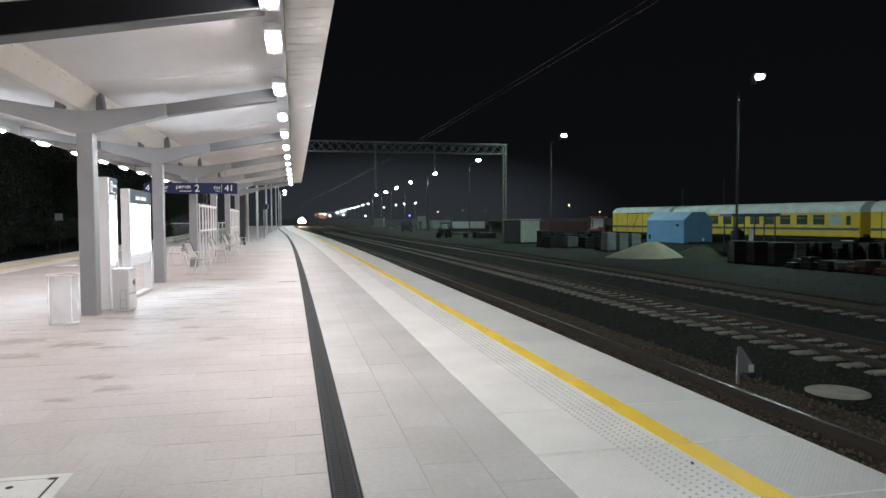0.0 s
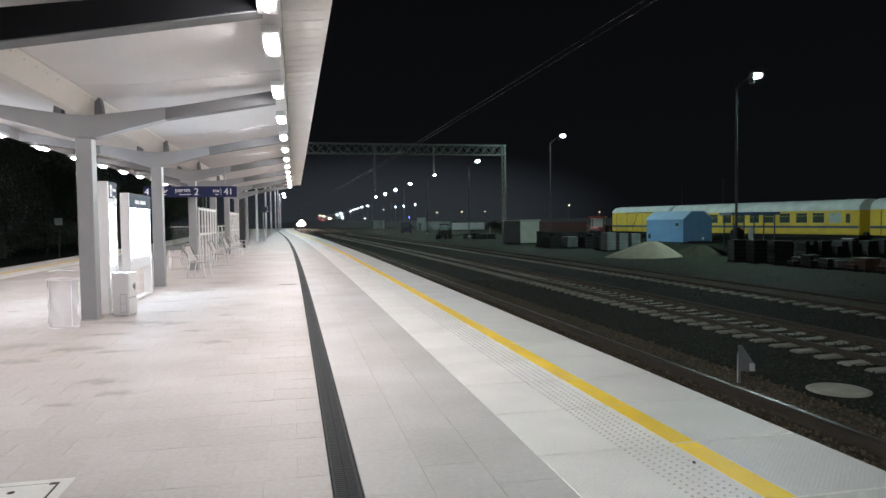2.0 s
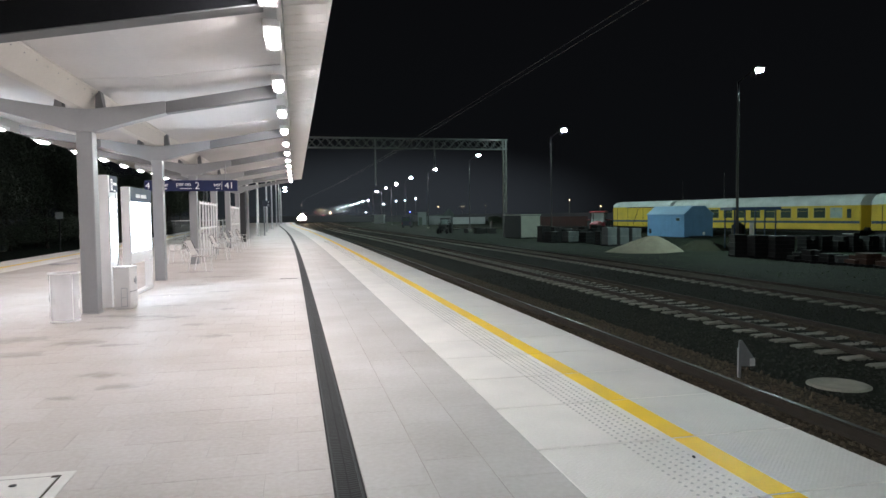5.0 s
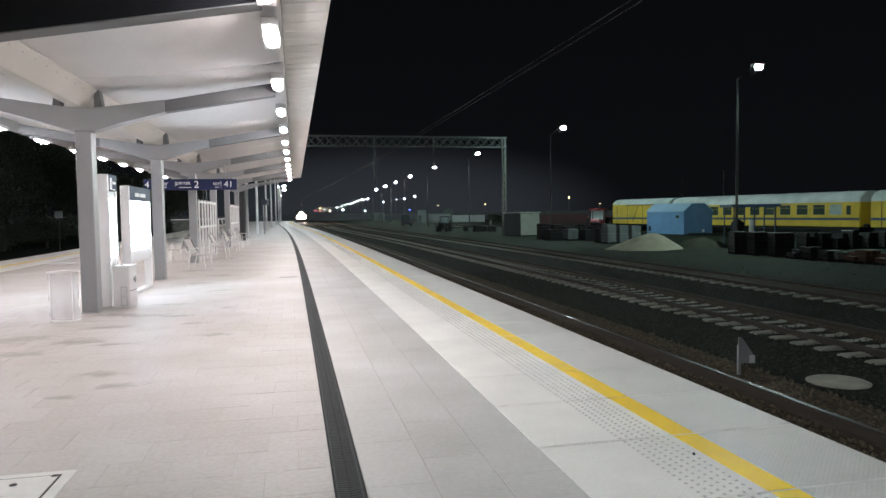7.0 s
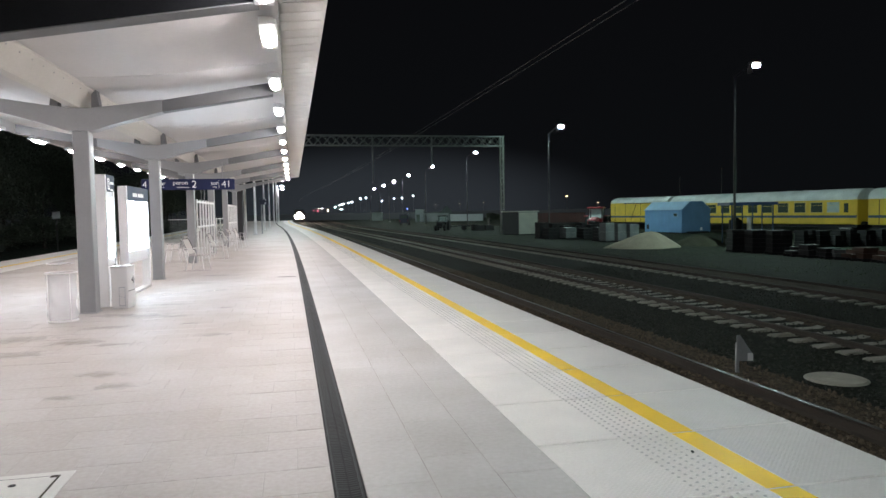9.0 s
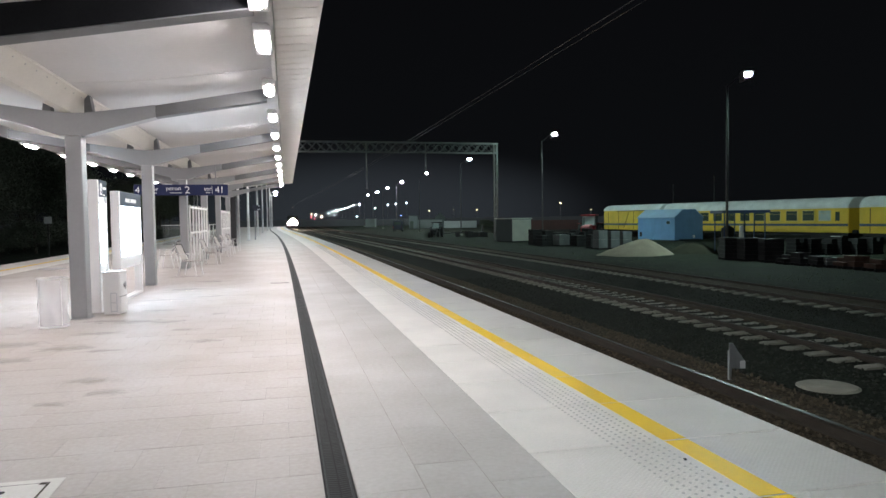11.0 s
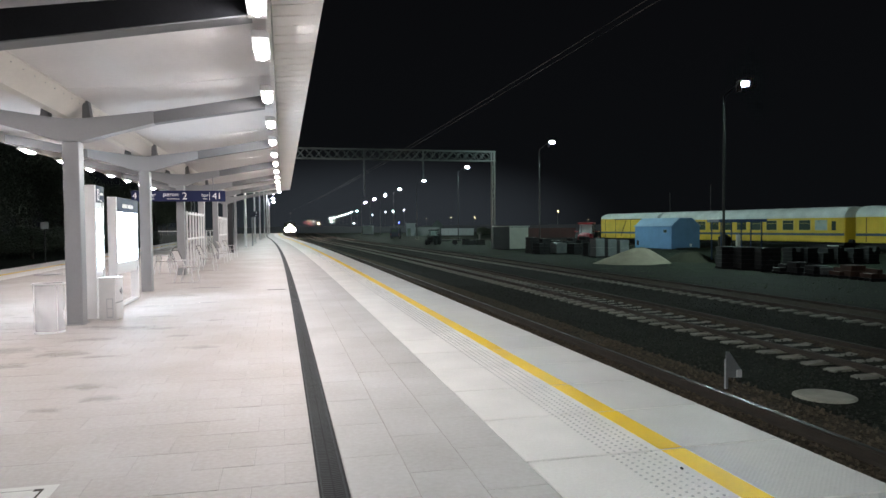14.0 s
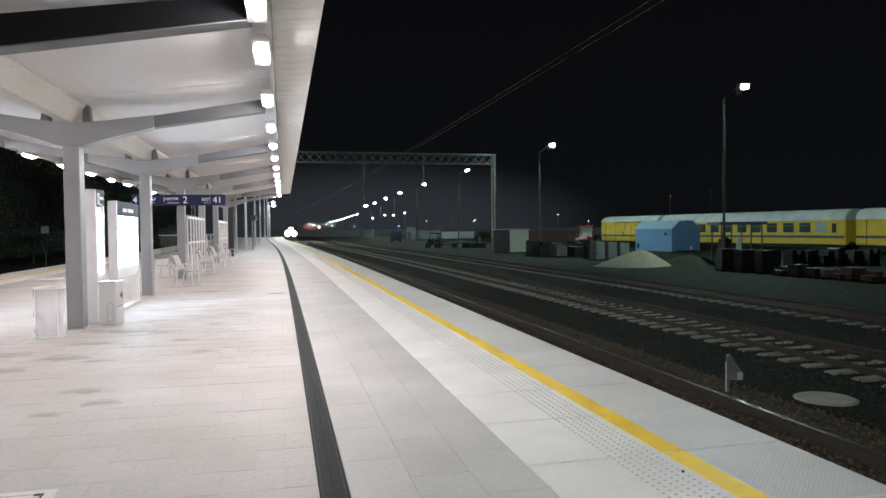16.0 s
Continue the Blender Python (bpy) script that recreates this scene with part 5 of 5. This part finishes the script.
def blue_van(m):
    t = thing("blue_van", m, "dark blue van parked facing along the far yard", "van")
    bm = bmesh.new()
    prism(bm, [(-1.0, 0.4), (1.0, 0.4), (1.0, 1.5), (0.88, 2.4), (-0.88, 2.4), (-1.0, 1.5)], "y", 0, 4.8)
    bmesh.ops.bevel(bm, geom=list(bm.edges), offset=0.08, segments=2, affect="EDGES")
    part("body", bm, VAN_PAINT, t)
    boxed("rear_window", (-0.7, 0.7, -0.02, -0.002, 1.5, 2.1), PANE, t)
    boxed("bumper", (-0.95, 0.95, -0.1, -0.002, 0.4, 0.6), DARK, t)
    for x in (-0.85, 0.85):
        boxed("tail_light", (x - 0.08, x + 0.08, -0.02, -0.002, 0.8, 1.1), RED, t)
        for y in (0.9, 3.9):
            bm = bmesh.new()
            rod(bm, (x - 0.1, y, 0.34), (x + 0.1, y, 0.34), 0.34, seg=18)
            part("wheel", bm, DARK, t)


def far_buildings():
    """Low sheds, a hoarding and a house at the yard's far end."""
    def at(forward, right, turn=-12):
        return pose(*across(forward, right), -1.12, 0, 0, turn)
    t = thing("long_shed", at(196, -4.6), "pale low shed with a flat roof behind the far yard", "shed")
    boxed("wall", (0, 6.8, 0, 5, 0, 2.4), FAR_WALL, t)
    boxed("roof", (-0.2, 7.0, -0.3, 5.3, 2.402, 2.55), SHED_GREY, t)
    for i in range(4):
        boxed("panel", (0.2 + i * 1.65, 1.6 + i * 1.65, -0.05, -0.002, 0.1, 2.1), FAR_WALL, t)
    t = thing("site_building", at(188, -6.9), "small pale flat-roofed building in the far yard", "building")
    boxed("wall", (0, 2.4, 0, 4, 0, 3.4), SHED_GREY, t)
    boxed("roof", (-0.15, 2.55, -0.15, 4.15, 3.402, 3.55), SHED_GREY, t)
    boxed("door", (0.3, 1.2, -0.04, -0.002, 0.05, 2.1), PANE, t)
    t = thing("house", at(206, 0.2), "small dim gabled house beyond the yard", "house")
    boxed("wall", (0, 3.0, 0, 7, 0, 2.9), SHED_GREY, t)
    bm = bmesh.new()
    prism(bm, [(-0.2, 2.902), (3.2, 2.902), (1.5, 4.6)], "y", -0.2, 7.2)
    part("roof", bm, SHED_GREY, t)
    boxed("window", (1.1, 1.9, -0.04, -0.002, 1.6, 2.5), PANE, t)
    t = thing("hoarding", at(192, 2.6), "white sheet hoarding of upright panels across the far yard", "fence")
    for i in range(9):
        boxed("hoarding_panel", (i * 1.0, i * 1.0 + 0.94, -0.03, 0.03, 0.1, 2.0), FENCE_SHEET, t)
        boxed("hoarding_post", (i * 1.0 + 0.945, i * 1.0 + 0.995, -0.04, 0.04, 0, 2.05), GALV, t)
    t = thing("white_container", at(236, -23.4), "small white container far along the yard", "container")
    boxed("body", (0, 3.2, 0, 6, 0.1, 3.0), FAR_WALL, t)
    boxed("base", (0.1, 3.1, 0.1, 5.9, 0, 0.098), DARK, t)
    for x in (0.1, 1.65):
        boxed("door", (x, x + 1.45, -0.04, -0.002, 0.2, 2.9), FAR_WALL, t)
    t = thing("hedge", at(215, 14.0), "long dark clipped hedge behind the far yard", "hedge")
    rng = np.random.default_rng(8)
    verts, faces = [], []
    for x, y, z, a, e, q in zip(rng.uniform(0, 8, 4000), rng.uniform(0, 1.5, 4000), rng.uniform(0.05, 2.2, 4000), *(rng.random((3, 4000)))):
        u = Vector((math.cos(a * 6.28), math.sin(a * 6.28), e - 0.5)).normalized() * (0.1 + 0.12 * q)
        v = u.cross(Vector((e, q, a))).normalized() * 0.1
        c = Vector((x, y, z * (0.85 + 0.15 * math.sin(x * 0.9))))
        i = len(verts)
        verts += [tuple(c - u), tuple(c + v), tuple(c + u), tuple(c - v)]
        faces.append((i, i + 1, i + 2, i + 3))
    mesh_from("foliage", verts, faces, LEAF, t)


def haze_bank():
    """Backdrop added at the horizon with a ragged top; its glow paints night haze."""
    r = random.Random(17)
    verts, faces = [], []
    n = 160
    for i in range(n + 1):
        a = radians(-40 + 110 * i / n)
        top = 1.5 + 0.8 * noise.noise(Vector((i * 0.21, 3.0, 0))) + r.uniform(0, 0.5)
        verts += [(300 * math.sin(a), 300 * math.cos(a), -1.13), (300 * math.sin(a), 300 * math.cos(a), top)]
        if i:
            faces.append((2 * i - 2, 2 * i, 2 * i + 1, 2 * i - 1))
    tagged(mesh_from("backdrop", verts, faces, HAZE), "backdrop with a treeline edge, glowing faintly as painted haze", "backdrop", kind="structure")


def fence_panels():
    """Glazed railing along the open part of the platform and across it."""
    spots = [(along(-4.4, 47.5 + i * 3.0), 3.0) for i in range(16)] + [(pose(x, 48.0, 0, 0, 0, 90), 2.6) for x in (-5.3,)]
    for m, w in spots:
        t = thing("glass_fence_panel", m, "grey steel fence panel with clear infill on the platform", "fence", "platform fence")
        boxed("infill", (-0.01, 0.01, 0.1, w - 0.1, 0.12, 1.35), GLASS, t)
        boxed("post", (-0.035, 0.035, 0.0, 0.07, 0, 1.45), WHITE, t)
        boxed("rail", (-0.025, 0.025, 0.075, w, 1.38, 1.43), WHITE, t)


def platform_posts():
    """Lamp posts of the open platform before and beyond the canopy."""
    # The first two stand unseen behind the eye, added to light the near paving.
    for x, y, lit in ((-2.9, -1.5, 1), (-2.9, -24.0, 1), (-3.4, 53.0, 1), (-3.05, 60.0, 1), (-2.95, 76.5, 1), (-3.0, 95.0, 1), (-3.0, 118.0, 1), (-3.1, 142.0, 1), (-3.3, 166.0, 1), (-3.5, 188.0, 1)):
        t = thing("platform_lamp", pose(x, y, 0), "slim grey platform lamp post with a cold lamp", "street lamp", "platform lamps")
        bm = bmesh.new()
        rod(bm, (0, 0, 0), (0, 0, 8.2), 0.11, 0.06, seg=14)
        part("post", bm, WHITE, t, smooth=True)
        boxed("foot", (-0.2, 0.2, -0.2, 0.2, 0, 0.02), STEEL, t)
        bm = bmesh.new()
        rod(bm, (0, 0, 8.15), (0.8, 0, 8.33), 0.03, seg=8)
        part("arm", bm, STEEL, t)
        boxed("lamp_head", (0.78, 1.32, -0.12, 0.12, 8.3, 8.38), STEEL, t)
        boxed("lamp_glass", (0.75, 1.35, -0.14, 0.14, 8.22, 8.298), POST_LAMP if lit else PALE_PANE, t, "cold lamp glass")


def left_side():
    t = thing("track_sign", pose(-18.2, 60.0, -1.12), "small square board on a post beyond the rear track", "sign")
    boxed("post", (-0.04, 0.04, -0.04, 0.04, 0, 3.1), POLE, t)
    boxed("board", (-0.28, 0.28, -0.06, -0.041, 2.75, 3.3), GALV, t, at=pose(0, 0, 0, 0, 0, 25))
    t = thing("relay_box", pose(-25.2, 66.5, -1.12), "grey relay box beyond the rear track", "cabinet")
    boxed("body", (-0.7, 0.7, -0.4, 0.4, 0.1, 1.5), SHED_GREY, t)
    boxed("plinth", (-0.65, 0.65, -0.35, 0.35, 0, 0.098), SLEEPER, t)


# ---------------------------------------------------------------- trees and the arriving train
def dark_tree():
    """A tapered trunk with limbs and a loose crown of small leaf clumps."""
    t = thing("tree", pose(0, 0, 0), "dark leafy tree at night beyond the far track", "tree", "trees behind the station")
    r = random.Random(31)
    bm = bmesh.new()
    rod(bm, (0, 0, 0), (0.1, 0.05, 3.2), 0.2, 0.13, seg=9)
    rod(bm, (0.1, 0.05, 3.2), (0.0, 0.15, 7.0), 0.13, 0.05, seg=8)
    tips = [Vector((0, 0.15, 7.0))]
    for k in range(9):
        z = 2.4 + k * 0.5
        a = k * 2.4
        tip = Vector((math.cos(a) * (2.1 - k * 0.1), math.sin(a) * (2.1 - k * 0.1), z + 1.5))
        rod(bm, (0.06, 0.06, z), tip, 0.06, 0.02, seg=6)
        tips.append(tip)
    part("trunk", bm, BARK, t)
    verts, faces = [], []
    for _ in range(4200):
        c = r.choice(tips) + Vector((r.gauss(0, 0.62), r.gauss(0, 0.62), r.gauss(0.1, 0.6)))
        u = Vector((r.gauss(0, 1), r.gauss(0, 1), r.gauss(0, 1))).normalized() * r.uniform(0.06, 0.15)
        v = u.cross(Vector((r.gauss(0, 1), r.gauss(0, 1), r.gauss(0, 1)))).normalized() * 0.08
        i = len(verts)
        verts += [tuple(c - u), tuple(c + v), tuple(c + u), tuple(c - v)]
        faces.append((i, i + 1, i + 2, i + 3))
    mesh_from("crown", verts, faces, LEAF, t)
    return t


def tree_line():
    """Two rows of trees and a row of low scrub beyond the rear track."""
    r = random.Random(5)
    first = dark_tree()
    first.matrix_basis = pose(-29, 58, -1.15)
    for row, (x, n, y0, step, low, high) in enumerate(((-29, 26, 64, 7.0, 0.9, 1.4), (-35, 16, 60, 6.0, 1.2, 1.7), (-23.5, 22, 48, 4.6, 0.85, 1.15))):
        for i in range(n):
            y = y0 + i * step + r.uniform(-2, 2)
            k = r.uniform(low, high)
            tall = 0.4 if row == 2 else r.uniform(0.95, 1.2)
            ob = copy_thing(first, pose(x + r.uniform(-1.5, 1.5) * (2 - row % 2) + shift(y), y, -1.15 - (0.75 if row == 2 else 0), 0, 0, r.uniform(0, 360)) @ Matrix.Diagonal((k, k, k * tall, 1)))
            if row == 2:
                tagged(ob, "low dark leafy scrub at night beyond the far track", "bush", "scrub behind the station")


def arriving_train():
    t = thing("arriving_train", pose(0, 0, 0), "dark locomotive arriving with three dazzling warm headlights", "train")
    bm = bmesh.new()
    prism(bm, [(0.0, 1.0), (0.35, 2.2), (0.9, 3.55), (1.6, 3.8), (16.0, 3.8), (16.4, 1.0)], "x", -1.45, 1.45)
    bmesh.ops.bevel(bm, geom=list(bm.edges), offset=0.08, segments=2, affect="EDGES")
    part("body", bm, LOCO, t)
    boxed("windscreen", (-1.15, -0.06, 0.42, 0.75, 2.45, 3.2), PANE, t, bevel=0.02)
    boxed("windscreen", (0.06, 1.15, 0.42, 0.75, 2.45, 3.2), PANE, t, bevel=0.02)
    boxed("skirt", (-1.4, 1.4, 0.1, 0.5, 0.25, 0.98), DARK, t)
    boxed("underframe", (-1.2, 1.2, 0.5, 16.0, 0.5, 0.98), DARK, t)
    for x in (-0.88, 0.88):
        bm = bmesh.new()
        rod(bm, (x, -0.45, 1.05), (x, 0.1, 1.05), 0.2, seg=14)
        part("buffer", bm, DARK, t)
    for x, z, r in ((-0.72, 1.8, 0.58), (0.72, 1.8, 0.58), (0.0, 2.6, 0.5)):
        y = -0.02 if z < 2 else 0.1
        bm = bmesh.new()
        rod(bm, (x, y, z), (x, y + 0.4, z), r + 0.05, seg=18)
        h = part("headlight", bm, DARK, t)
        bm = bmesh.new()
        rod(bm, (x, y - 0.06, z), (x, y - 0.004, z), r * 0.8, r, seg=32)
        part("lens", bm, HEAD, h, "dazzling warm white lens")
    for k in range(2):
        boxed("coach_body", (-1.42, 1.42, 17.2 + 25 * k, 41.4 + 25 * k, 0.95, 3.75), LOCO, t, bevel=0.15)
    for y in (2.2, 5.0, 11.0, 14.0, 20, 38, 45, 63):
        for x in (-0.75, 0.75):
            bm = bmesh.new()
            rod(bm, (x - 0.07, y, 0.52), (x + 0.07, y, 0.52), 0.52, seg=20)
            part("wheel", bm, RUST, t)
    return t


def motions():
    """The train rolls in and slows."""
    rows = []
    for i in range(9):
        s = i * 2.0
        y = 265 - 6.4 * s + 0.036 * s * s
        rows.append((s, along(TRACKS[0], y, RAIL_Z)))
    walk(train, rows)


# ---------------------------------------------------------------- build
build_ground()
build_grass()
platform, drain_line = build_platform()
build_canopy()
build_canopy_lamps()
display_case(13.4, 14.05, 2.38, "i", 1, 0.87, 0.43)
display_case(15.0, 17.15, 2.24, "name", 3, 0.92, 0.30)
hanging_sign()
far_sign()
end_pillar()
lattice(25.9, 31.1, 7)
lattice(38.2, 43.4, 7)
build_chairs()
bin_with_bag()
small_cabinet()
hatch()
build_floor_marks()
pebble()
build_track_furniture()
MAST_SPOTS = ((28.6, 41.0), (28.1, 73.8), (27.0, 106.8), (26.6, 139.7), (27.0, 172.3), (28.0, 204.8), (28.8, 235.4), (29.4, 268))
first_mast = light_mast(None, pose(*MAST_SPOTS[0], -1.12))
for mx, my in MAST_SPOTS[1:3]:
    light_mast(first_mast, pose(mx, my, -1.12))
far_mast = light_mast(None, pose(*MAST_SPOTS[3], -1.12), True)
for mx, my in MAST_SPOTS[4:]:
    light_mast(far_mast, pose(mx, my, -1.12))
for lx, ly, lz, lm, lr in ((31.1, 300.7, 8.3, FAR_COOL, 0.3), (30.6, 321.2, 8.3, FAR_COOL, 0.28), (30.4, 341.7, 7.9, FAR_COOL, 0.22), (30.2, 362.2, 7.6, FAR_COOL, 0.3),
                           (30.1, 382.7, 7.4, FAR_COOL, 0.28), (28.6, 403.5, 7.0, FAR_COOL, 0.28), (27.7, 424.1, 6.6, FAR_COOL, 0.25), (26.4, 444.8, 5.8, FAR_COOL, 0.22),
                           (18.86, 384.9, 3.42, FAR_WARM, 0.55), (11.0, 380.2, 3.94, FAR_RED, 0.2), (13.4, 385.8, 3.35, FAR_RED, 0.2), (14.2, 360.9, 2.39, FAR_RED, 0.2), (50.2, 122.5, 4.12, FAR_WARM, 0.13),
                           (47.2, 102.6, 2.64, FAR_WARM, 0.08), (42.5, 247.1, 7.52, FAR_COOL, 0.25), (41.7, 267.7, 7.36, FAR_COOL, 0.25), (41.4, 288.2, 7.57, FAR_COOL, 0.22), (37.5, 299.2, 6.58, FAR_COOL, 0.2),
                           (60.4, 294.3, 5.0, FAR_WARM, 0.2), (70.7, 292.1, 5.2, FAR_WARM, 0.16), (75.1, 270.7, 4.92, FAR_WARM, 0.18), (38.8, 237.4, 2.81, FAR_BLUE, 0.3), (27.3, 403.6, 4.13, FAR_COOL, 0.3),
                           (34.8, 350.8, 3.19, FAR_COOL, 0.25), (65.6, 109.2, 7.0, FAR_WARM, 0.02), (66.5, 98.7, 7.73, FAR_WARM, 0.025), (14.9, 420.0, 5.2, FAR_WARM, 0.25), (16.6, 400.0, 4.6, FAR_COOL, 0.28)):
    far_light(lx, ly, lz, lm, lr)
gantry()
wires()
works_train()
open_wagon()
blue_shed()
grey_cabin()
heap("sand_mound", pose(23.75, 44.3, -1.125), SAND, "low heap of pale sand on the yard", "sand pile", 2.75, 2.2, 1.15, 0.7)
heap("soil_mound", pose(*across(50.0, 18.8), -1.125), SOIL, "low dark heap of soil beside the pale sand", "soil pile", 2.1, 2.0, 0.75, -0.3)
yard_stacks()
yard_shelter()
tractor(pose(33.4, 73.2, -1.12, 0, 0, 55) @ Matrix.Scale(1.1, 4), RED, "red tractor with a glazed cab parked in the yard")
tractor(pose(*across(101.0, 0.2), -1.12, 0, 0, 65) @ Matrix.Scale(0.82, 4), DARK, "dark loader with a glazed cab parked far in the yard")
flat_trailer(pose(*across(100.5, 2.4), -1.12, 0, 0, -8))
pallet_stack(pose(*across(97.0, 4.6), -1.12, 0, 0, 10), 1.5, 1.1, 0.75, DARK_WRAP, "low dark stack of timber beside a flat trailer")
pallet_stack(pose(*across(97.5, 6.3), -1.12, 0, 0, -6), 1.2, 1.1, 0.6, DARK_WRAP, "low dark stack of timber beside a flat trailer")
blue_van(pose(*across(150.0, -8.0), -1.12, 0, 0, -14))
far_buildings()
haze_bank()
fence_panels()
platform_posts()
left_side()
tree_line()
train = arriving_train()
build_tracks()
build_drain_gratings(drain_line)
build_paving(platform)
build_edge_plates(platform)
motions()
